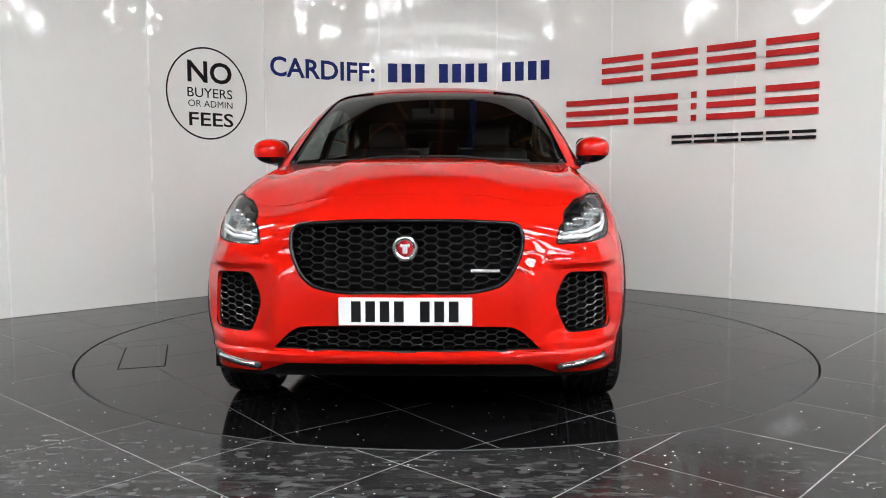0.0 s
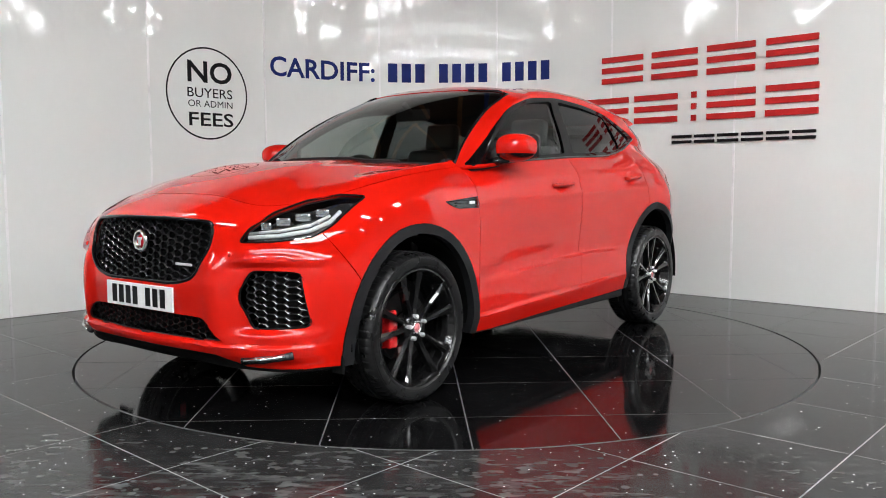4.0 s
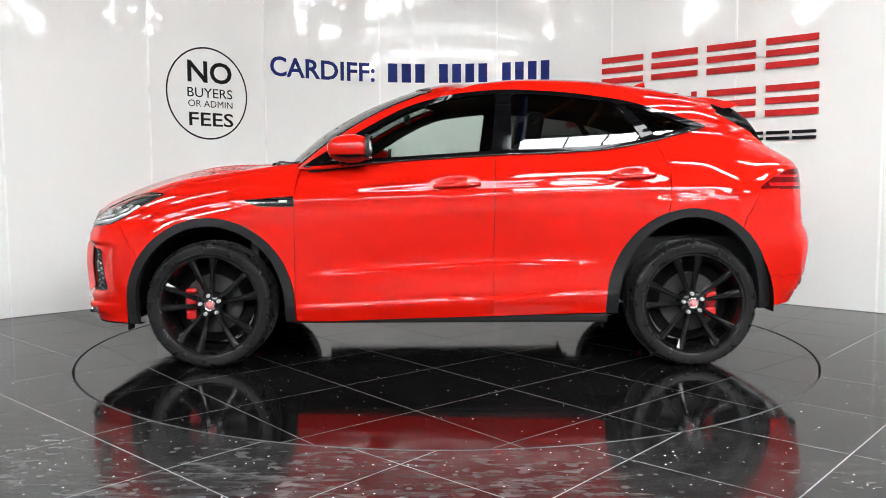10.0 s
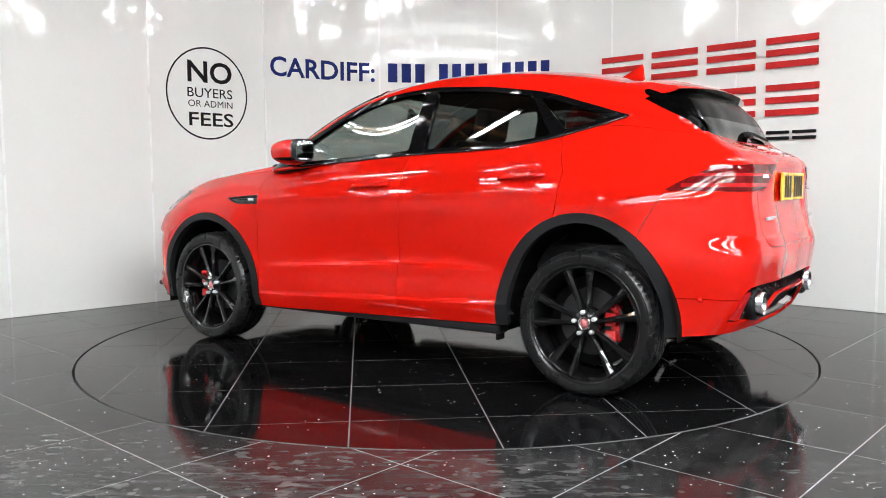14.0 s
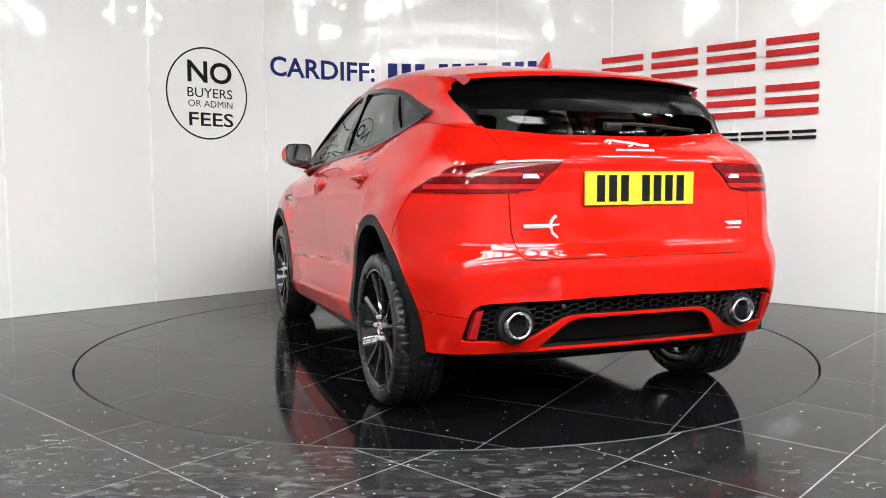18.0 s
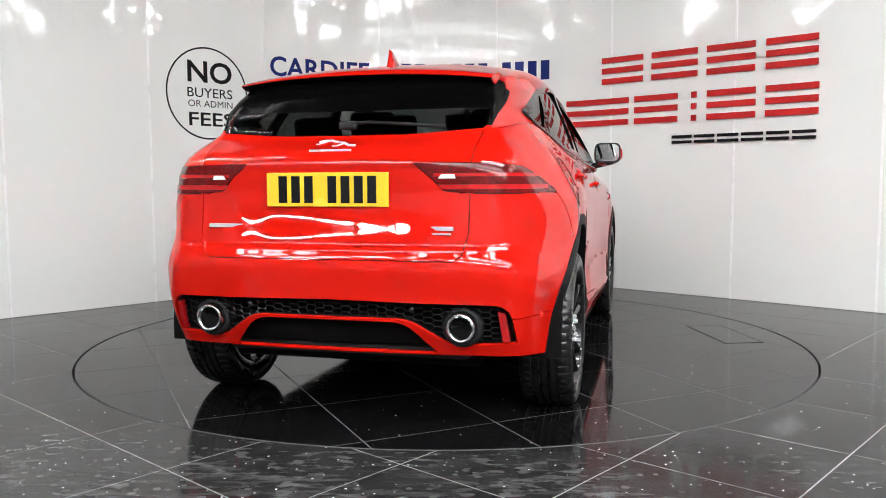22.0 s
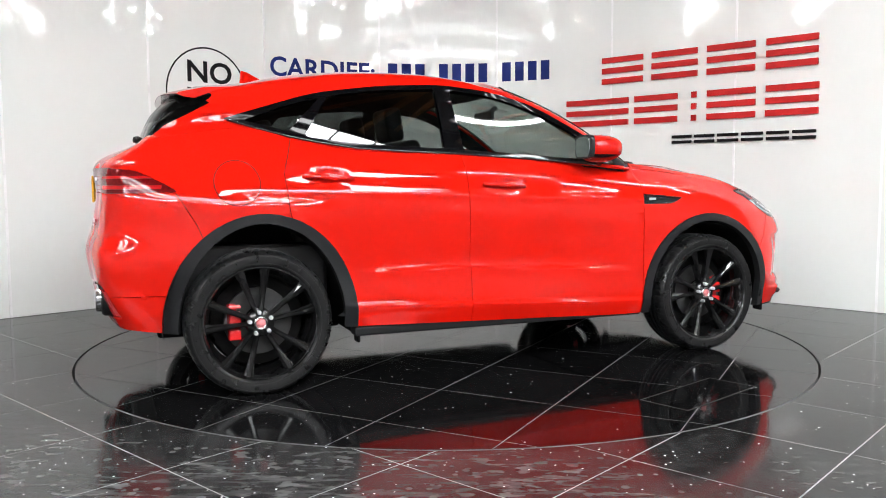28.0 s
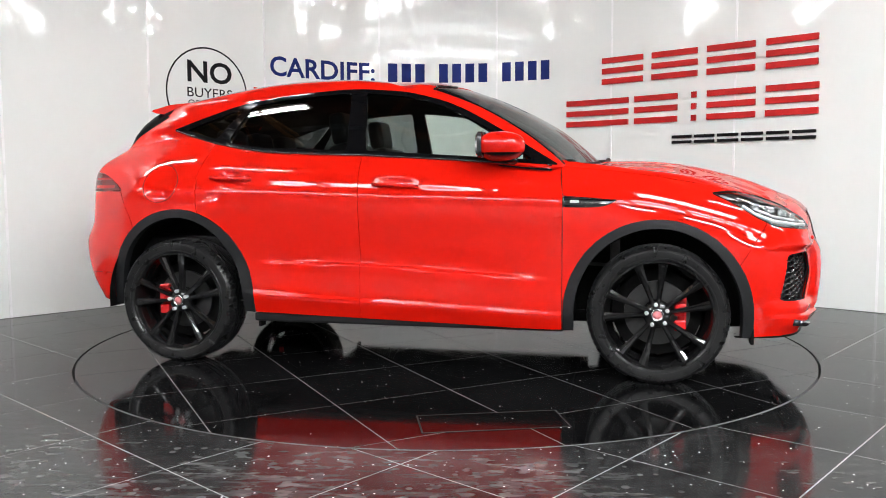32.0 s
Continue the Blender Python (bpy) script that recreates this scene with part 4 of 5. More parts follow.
def body_zones():
    lower, bonnet, cabin = body_grids()
    lower = door_creases(lower)
    lo, bo, ca = to_bm(lower), to_bm(bonnet), to_bm(cabin)
    lay = lo.faces.layers.int["zone"]
    for f in lo.faces:
        f[lay] = Z_FENDER
    every = (lambda c: True)
    side = (lambda c: c.y > 0.5 and -1.95 < c.x < 2.0)
    cut(lo, [(1.55, 0), (2.5, 0), (2.5, 1.2), (1.86, 1.2), (1.86, .815), (1.72, .60), (1.55, .55)], SIDE, Z_FBUMPER, every)
    cut(lo, [(.845, 1.3), (.845, 1.1), (.862, .95), (.862, .1), (-.229, .1), (-.232, .6), (-.250, 1.3)], SIDE, Z_FDOOR, side)
    cut(lo, [(-.250, 1.3), (-.232, .6), (-.229, .1), (-.80, .1), (-1.15, .70), (-1.197, .90), (-1.212, 1.08), (-1.15, 1.3)], SIDE, Z_RDOOR, side)
    cut(lo, [(-1.15, 1.4), (-1.15, 1.262), (-1.212, 1.08), (-1.197, .90), (-1.15, .70), (-.80, .1), (-2.6, .1), (-2.6, 1.4)], SIDE, Z_QUARTER, (lambda c: c.x < -.7))
    cut(lo, [(.9, .1), (.9, .735), (.72, .752), (.55, .768), (-.2, .772), (-.2, .1)], FRONT, Z_RBUMPER, (lambda c: c.x < -1.70))
    cut(lo, [(-1.715, .986), (-1.625, .83), (-1.59, .74), (-1.57, .1), (-2.6, .1), (-2.6, .986)], SIDE, Z_RBUMPER, (lambda c: c.x < -1.5))
    cut(lo, [(-.2, .1), (-.2, .53), (.70, .53), (.745, .497), (1.0, .512), (1.0, .1)], FRONT, Z_VALANCE, (lambda c: c.x < -1.5), (Z_RBUMPER,))
    cut(lo, [(-.2, .727), (.52, .724), (.552, .745), (.575, .83), (.580, 1.10), (.592, 1.3), (-.2, 1.3)], FRONT, Z_TAILGATE, (lambda c: c.x < -1.72))
    for (cx, a, b, a2, b2, zone) in ((1.335, .468, .487, .415, .443, Z_CLAD), (-1.322, .464, .53, .398, .484, Z_RCLAD)):
        cut(lo, arch(cx, .352, a, b, .1), SIDE, zone, side)
        cut(lo, arch(cx, .352, a2, b2, .05), SIDE, Z_HOLE, side)
    nose = (lambda c: c.x > 1.5)
    cut(lo, GRILLE, FRONT, Z_GRILLE, nose)
    cut(lo, INTAKE, FRONT, Z_INTAKE, nose)
    cut(lo, LOWGRILLE, FRONT, Z_LOWGRILLE, nose)
    cut(lo, LAMP, "nose", Z_LAMP, nose)
    cut(bo, LAMP, "nose", Z_LAMP, nose)
    cut(lo, [(-1.09, .835), (-.95, .866), (-.72, .900), (-.66, .90), (-.66, .76), (-1.09, .76)], "nose", Z_LAMPLOW, nose, (Z_LAMP,))
    cut(lo, [(-.2, .1), (-.2, .322), (.48, .312), (.60, .262), (.95, .250), (.95, .1)], FRONT, Z_LOWLIP, nose)
    tail = (lambda c: c.x < -1.5)
    cut(lo, REARGRILLE, FRONT, Z_REARGRILLE, tail)
    cut(lo, DIFFUSER, FRONT, Z_DIFFUSER, tail)
    cut(lo, TAILOUT, "tail", Z_TAIL, tail)
    cut(lo, TAILIN, "tail", Z_TAILIN, tail)
    for z0, z1, a in ((1.052, 1.064, .70), (1.002, 1.020, .66)):
        cut(lo, [(-a, z0), (-a, z1), (-1.15, z1), (-1.15, z0)], "tail", Z_TAILBAND, tail, (Z_TAIL, Z_TAILIN))
    cut(lo, [(-1.078, 1.044), (-1.135, 1.044), (-1.125, 1.060), (-1.082, 1.060)], "tail", Z_REVERSE, tail)
    cut(lo, VENT, SIDE, Z_VENT, side)
    lb = bo.faces.layers.int["zone"]
    for f in bo.faces:
        if f[lb] != Z_LAMP:
            f[lb] = Z_BONNET
    lc = ca.faces.layers.int["zone"]
    for f in ca.faces:
        f[lc] = Z_ROOF
    flank = (lambda c: c.y > 0.5)
    cut(ca, DLO, SIDE, Z_TRIM, flank)
    cut(ca, FGLASS, SIDE, Z_FGLASS, flank)
    cut(ca, RGLASS, SIDE, Z_RGLASS, flank)
    cut(ca, QGLASS, SIDE, Z_QGLASS, flank)
    cut(ca, SCREEN, FRONT, Z_SCREEN, (lambda c: c.x > 0.12))
    cut(ca, BACKLIGHT, FRONT, Z_BACKLIGHT, (lambda c: c.x < -1.5))
    cut(ca, FIN, SIDE, Z_FIN, (lambda c: c.x < -1.4 and c.y > 0.3), (Z_ROOF,))
    cut(ca, [(-.2, 1.335), (.75, 1.335), (.75, 1.6), (-.2, 1.6)], FRONT, Z_UPGLASS, (lambda c: c.x < -1.5), (Z_BACKLIGHT,))
    cut(lo, DLO, SIDE, Z_TRIM, flank)
    return lo, bo, ca


def even_panes(ca):
    """A function that lays side glass on one even sheet through the flank of the cabin, a little inside its surround."""
    lay = ca.faces.layers.int["zone"]
    P = np.array([v.co for f in ca.faces if f[lay] in (Z_FGLASS, Z_RGLASS, Z_QGLASS) for v in f.verts])
    def terms(q):
        x, z = q[:, 0], q[:, 2] - 1.3
        return np.stack([np.ones_like(x), x, z, x * x, x * z, z * z, x**3, x * x * z, x**4], axis=1)
    k = np.linalg.lstsq(terms(P), P[:, 1], rcond=None)[0]
    def lay_flat(bm):
        side = 1 if next(iter(bm.verts)).co.y > 0 else -1
        for v in bm.verts:
            v.co.y = side * (float((terms(np.array([v.co])) @ k)[0]) - 0.006)
        return bm
    return lay_flat


def body(car):
    lo, bo, ca = body_zones()
    even = even_panes(ca)
    for bm in (lo, bo, ca):
        bmesh.ops.recalc_face_normals(bm, faces=bm.faces)
        probe = max(bm.faces, key=lambda f: f.calc_center_median().z)
        if probe.normal.z < 0:
            bmesh.ops.reverse_faces(bm, faces=bm.faces)
        bm.normal_update()
    for m in (False, True):
        sheet("front_wing", edged(taken(lo, [Z_FENDER], m)), M_PAINT, car)
        sheet("front_door", edged(taken(lo, [Z_FDOOR], m)), M_PAINT, car)
        sheet("rear_door", edged(taken(lo, [Z_RDOOR], m)), M_PAINT, car)
        sheet("rear_wing", edged(taken(lo, [Z_QUARTER], m)), M_PAINT, car)
        for zone in (Z_CLAD, Z_RCLAD):
            sheet("wheel_arch_trim", edged(taken(lo, [zone], m, 0.006 if zone == Z_CLAD else 0.003), 0.0, 0.04), M_PLASTIC, car, "dark grey plastic wheel arch trim")
        sheet("window_surround", edged(taken(ca, [Z_TRIM], m, 0.003), 0.0, 0.02), M_TRIM, car, "gloss black window surround")
        sheet("spoiler_fin", edged(taken(ca, [Z_FIN], m), 0.0, 0.01), M_BANDBLACK, car, "black fin beside the rear screen")
        sheet("front_window", even(taken(ca, [Z_FGLASS], m)), M_GLASS, car, "clear door glass")
        sheet("rear_window", even(taken(ca, [Z_RGLASS], m)), M_PRIVACY, car, "dark privacy glass")
        sheet("quarter_window", even(taken(ca, [Z_QGLASS], m)), M_PRIVACY, car, "dark privacy glass")
    sheet("bonnet", edged(taken(bo, [Z_BONNET], both=True)), M_PAINT, car)
    sheet("roof", edged(taken(ca, [Z_ROOF], both=True), 0.0005), M_PAINT, car)
    sheet("front_bumper", edged(taken(lo, [Z_FBUMPER], both=True)), M_PAINT, car)
    sheet("front_lip", edged(taken(lo, [Z_LOWLIP], both=True), 0.0, 0.03), M_UNDER, car, "black plastic chin spoiler")
    sheet("rear_bumper", edged(taken(lo, [Z_RBUMPER], both=True)), M_PAINT, car)
    sheet("rear_valance", edged(taken(lo, [Z_VALANCE], both=True)), M_PAINT, car, "red lower rear bumper valance")
    sheet("tailgate", edged(taken(lo, [Z_TAILGATE], both=True)), M_PAINT, car)
    sheet("windscreen", taken(ca, [Z_SCREEN], both=True, offset=-0.003), M_SCREEN, car, "raked clear windscreen")
    sheet("rear_screen", taken(ca, [Z_BACKLIGHT], both=True, offset=-0.003), M_BACKGLASS, car, "dark tinted rear screen")
    # the spoiler's shadow over the top of the screen, painted as a black sheet
    sheet("screen_shade_band", taken(ca, [Z_UPGLASS], both=True, offset=-0.003), M_BANDBLACK, car, "black upper band of the rear screen, with the spoiler's shadow in its colour")
    edge = [p for p in SCREEN[1:] if p[0] > 0.1 and p[1] > 1.1]
    tree = BVHTree.FromBMesh(ca)
    for k in (1, -1):
        pts = []
        for (y0, z0), (y1, z1) in zip(edge, edge[1:]):
            for t in (0, .33, .67):
                y, z = y0 + (y1 - y0) * t, z0 + (z1 - z0) * t
                h = tree.ray_cast(Vector((3, y - .004, z)), Vector((-1, 0, 0)))
                if h[0]:
                    pts.append((h[0].x - .002, k * h[0].y, h[0].z))
        part("screen_seal", tube(pts, .007, 6), M_TRIM, car, "black windscreen edge seal", True)
    # inner lining: the body's own sheet set inwards, so the cabin is closed and dark
    lining = taken(ca, [Z_ROOF, Z_TRIM, Z_FIN], both=True, offset=-0.03)
    sheet("headlining", lining, M_LINING, car, "dark cloth headlining and pillars")
    painted = [Z_FENDER, Z_FDOOR, Z_RDOOR, Z_QUARTER, Z_TAILGATE, Z_FBUMPER, Z_RBUMPER, Z_VALANCE, Z_TAIL, Z_TAILIN, Z_TAILBAND, Z_VENT]
    sheet("inner_shell", taken(lo, painted, both=True, offset=-0.022), M_SEAT, car, "black inner body shell and door lining")
    sheet("bonnet_shell", taken(bo, [Z_BONNET], both=True, offset=-0.022), M_SEAT, car, "black inner bonnet shell")
    return lo, bo, ca


CAR = empty("car", Matrix(), "glossy red compact sport utility car parked on the turntable", "car")
LO, BO, CA = body(CAR)


# ---- the car: fitted parts ----
def probe(bms):
    """A lookup that casts rays on the whole outer surface of the car's left half."""
    vs, fs = [], []
    for bm in bms:
        base = len(vs)
        bm.verts.index_update()
        vs += [v.co.copy() for v in bm.verts]
        fs += [[base + v.index for v in f.verts] for f in bm.faces]
    return BVHTree.FromPolygons(vs, fs)


TREE = probe((LO, BO, CA))


def x_front(y, z):
    h = TREE.ray_cast(Vector((4, abs(y), z)), Vector((-1, 0, 0)))
    return h[0].x if h[0] else 2.0


def x_rear(y, z):
    h = TREE.ray_cast(Vector((-4, abs(y), z)), Vector((1, 0, 0)))
    return h[0].x if h[0] else -2.0


def y_side(x, z):
    h = TREE.ray_cast(Vector((x, 3, z)), Vector((0, -1, 0)))
    return h[0].y if h[0] else 0.9


def z_top(x, y):
    h = TREE.ray_cast(Vector((x, abs(y), 3)), Vector((0, 0, -1)))
    return h[0].z if h[0] else 1.5


def whole(poly):
    """The full outline, left and right, of a half outline that crosses the centre line."""
    half = [p for p in poly if p[0] > 0.0]
    k = max(range(len(half)), key=lambda i: math.hypot(half[i][0] - half[i - 1][0], half[i][1] - half[i - 1][1]))
    half = half[k:] + half[:k]
    return half + [(-u, w) for u, w in half[::-1]]


def honeycomb(poly, place, w, h, bar, deep):
    """A mesh of stretched hexagonal cells within the outline poly, place(u, v, d) giving points d below the surface."""
    bm = bmesh.new()
    us, ws = [p[0] for p in poly], [p[1] for p in poly]
    step = 0.75 * w
    for i in range(int((min(us)) / step) - 2, int(max(us) / step) + 3):
        for j in range(int(min(ws) / h) - 2, int(max(ws) / h) + 3):
            cu, cv = i * step, j * h + (h / 2 if i % 2 else 0)
            if not inside((cu, cv), poly):
                continue
            rim = []
            for su, sv in ((-.5, 0), (-.25, -.5), (.25, -.5), (.5, 0), (.25, .5), (-.25, .5)):
                o = (cu + su * w, cv + sv * h)
                k = (cu + su * (w - 2.2 * bar), cv + sv * (h - 1.7 * bar))
                rim.append([bm.verts.new(place(*o, 0.003)), bm.verts.new(place(*k, 0.0)), bm.verts.new(place(*k, deep))])
            for a, b in zip(rim, rim[1:] + rim[:1]):
                bm.faces.new((a[0], b[0], b[1], a[1]))
                bm.faces.new((a[1], b[1], b[2], a[2]))
    bmesh.ops.remove_doubles(bm, verts=bm.verts, dist=5e-4)
    return bm


def backing(poly, place, deep):
    bm = bmesh.new()
    bm.faces.new([bm.verts.new(place(u, w, deep)) for u, w in poly])
    bmesh.ops.triangulate(bm, faces=bm.faces)
    return bm


def outline(poly, place, radius, deep=0.0):
    return tube([place(u, w, deep) for u, w in poly], radius, 8, True)


def wheel(car, cx, side, front):
    """A wheel with a gloss black double-spoke rim; local y points outwards."""
    m = pose(cx, 0.928 * side, 0.354, 0, 0, 0 if side > 0 else 180)
    rim = lathe([(.279, -.012), (.277, -.003), (.270, -.003), (.263, -.012), (.257, -.045), (.240, -.075), (.236, -.205), (.270, -.215),
                 (.279, -.214), (.279, -.018)], 64)
    rim = part("wheel", rim, M_RIM, car, "gloss black ten-spoke alloy wheel", True, m)
    rim.data.set_sharp_from_angle(angle=radians(35))
    # tyre with grooved tread and notched shoulders
    prof = [(.272, -.016), (.277, -.004), (.284, .002), (.286, .004), (.293, .005), (.295, .003), (.310, .006), (.326, .005), (.327, .0025), (.333, .002), (.346, -.010), (.352, -.024), (.3545, -.040)]
    for g in (-.058, -.094, -.128, -.164):
        prof += [(.3555, g + .006), (.347, g + .0045), (.347, g - .0045), (.3555, g - .006)]
    prof += [(.3545, -.182), (.352, -.198), (.346, -.212), (.333, -.224), (.310, -.228), (.290, -.224), (.272, -.208)]
    bm = bmesh.new()
    n = 300
    rows = []
    for i in range(n):
        a = 2 * math.pi * i / n
        notch = i % 5 == 0
        rows.append([])
        for r, h in prof:
            q = r - (0.0042 if notch and r > 0.345 and (h > -.055 or h < -.167) else 0)
            rows[-1].append(bm.verts.new((q * math.cos(a), h, q * math.sin(a))))
    for i in range(n):
        a, b = rows[i], rows[(i + 1) % n]
        for j in range(len(prof) - 1):
            bm.faces.new((a[j], a[j + 1], b[j + 1], b[j]))
    tyre = part("tyre", bm, M_RUBBER, rim, "black road tyre with grooved tread", True)
    tyre.data.set_sharp_from_angle(angle=radians(30))
    # spokes in five pairs
    sp = bmesh.new()
    rows = []
    for r, y, w, dpt in ((.030, -.026, .013, .05), (.085, -.028, .0115, .045), (.150, -.024, .0135, .04), (.215, -.016, .018, .04), (.268, -.009, .025, .04)):
        rows.append([sp.verts.new((sx * w, y + dy * dpt, r)) for sx, dy in ((-1, -1), (-1, -.25), (-.35, 0), (.35, 0), (1, -.25), (1, -1))])
    for a, b in zip(rows, rows[1:]):
        for k in range(6):
            sp.faces.new((a[k], a[(k + 1) % 6], b[(k + 1) % 6], b[k]))
    sp.faces.new(rows[0]), sp.faces.new(rows[-1][::-1])
    bmesh.ops.recalc_face_normals(sp, faces=sp.faces)
    me = bpy.data.meshes.new("spoke")
    sp.to_mesh(me)
    sp.free()
    me.materials.append(M_RIM)
    for k in range(5):
        for s in (-13.5, 13.5):
            ob = new("spoke", me)
            ob.parent = rim
            ob.matrix_basis = pose(0, 0, 0, 0, 72 * k + s + 8, 0)
    part("hub", lathe([(0, -.03), (.028, -.028), (.062, -.034), (.070, -.05), (.066, -.10), (0, -.10)], 32), M_RIM, rim, smooth=True)
    part("cap_ring", lathe([(.022, -.020), (.026, -.014), (.032, -.016), (.034, -.030), (.022, -.030)], 32), M_CHROME, rim, "silver cap ring", True)
    part("cap", lathe([(0, -.013), (.012, -.014), (.0225, -.020), (0, -.03)], 24), M_CAPRED, rim, "red and silver centre cap", True)
    nut = lathe([(0, -.006), (.007, -.006), (.0105, -.010), (.0105, -.04), (0, -.04)], 6)
    me = bpy.data.meshes.new("wheel_nut")
    nut.to_mesh(me)
    nut.free()
    me.materials.append(M_NUT)
    for k in range(5):
        ob = new("wheel_nut", me)
        ob.parent = rim
        a = radians(72 * k + 8)
        ob.matrix_basis = pose(.054 * math.sin(a), 0, .054 * math.cos(a))
    disc = lathe([(.07, -.105), (.165, -.105), (.165, -.13), (.07, -.13), (.07, -.105)], 48)
    # black disc added to block light through the wheel, darkening the spoke gaps
    part("wheel_blank", lathe([(0, -.14), (.224, -.14), (.224, -.146), (0, -.146)], 40), M_UNDER, rim, "added black disc that closes the wheel behind the spokes")
    part("brake_disc", disc, M_DISC, rim, "bare steel brake disc")
    sx = (1 if front else -1) * side
    cal = bmesh.new()
    for z0, z1 in ((-.085, -.030), (-.010, .055), (.068, .088)):
        add_box(cal, (sx * .115 - .028, -.102, z0), (sx * .115 + .030, -.062, z1), .008)
    add_box(cal, (sx * .125 - .022, -.15, -.09), (sx * .125 + .022, -.095, .09), .01)
    part("brake_caliper", cal, M_CALIPER, rim, "bright red brake caliper")
    return rim


def wheels(car):
    for cx, front in ((1.341, True), (-1.342, False)):
        for side in (1, -1):
            wheel(car, cx, side, front)
            # arch liner
            bm = bmesh.new()
            rows = []
            for a in np.linspace(-0.1, math.pi + 0.1, 26):
                r = (.43, .45)[not front]
                p = (cx + r * math.cos(a), .352 + (r if front else .48) * math.sin(a))
                rows.append([bm.verts.new((p[0], side * y, p[1])) for y in (.55, .905)])
            for a, b in zip(rows, rows[1:]):
                bm.faces.new((a[0], a[1], b[1], b[0]))
            bm.faces.new([r[0] for r in rows])
            part("arch_liner", bm, M_UNDER, car, "black wheel arch liner")


def underbody(car):
    for x0, x1, w in ((-.86, .86, .86), (.86, 1.80, .56), (-1.80, -.86, .56), (1.80, 2.0, .66)):
        part("floor_pan", boxed((x0, -w, .25), (x1, w, .32), .015), M_UNDER, car, "black underbody tray")
    for s in (1, -1):
        part("sill_trim", boxed((-.87, s * .90 if s < 0 else .80, .250), (.87, -.80 if s < 0 else .90, .300), .012), M_PLASTIC, car,
             "black plastic sill trim")
        for x in (1.80, -.845):
            part("mud_deflector", boxed((x - .008, s * .85 - .035, .215), (x + .008, s * .85 + .035, .30), .005), M_UNDER, car)
        part("axle", lathe([(0, -.5), (.045, -.5), (.045, .5), (0, .5)], 12), M_UNDER, car, m=pose(1.341 * s, 0, .354))
    part("rear_silencer", boxed((-1.92, -.55, .30), (-1.75, .55, .38), .03), M_DISC, car, "dull steel silencer")
    # engine bay and boot walls that close the openings behind grilles
    part("radiator", boxed((1.86, -.72, .30), (1.90, .72, .90), .01), M_UNDER, car, "black radiator")
    part("boot_floor", boxed((-1.90, -.66, .34), (-.95, .66, .72), .02), M_SEAT, car, "black boot floor")
    part("cabin_floor", boxed((-.84, -.84, .32), (.85, .84, .40), .01), M_SEAT, car, "black carpeted floor")
    part("bulkhead", boxed((1.10, -.72, .32), (1.15, .72, 1.06), .01), M_SEAT, car, "black bulkhead")


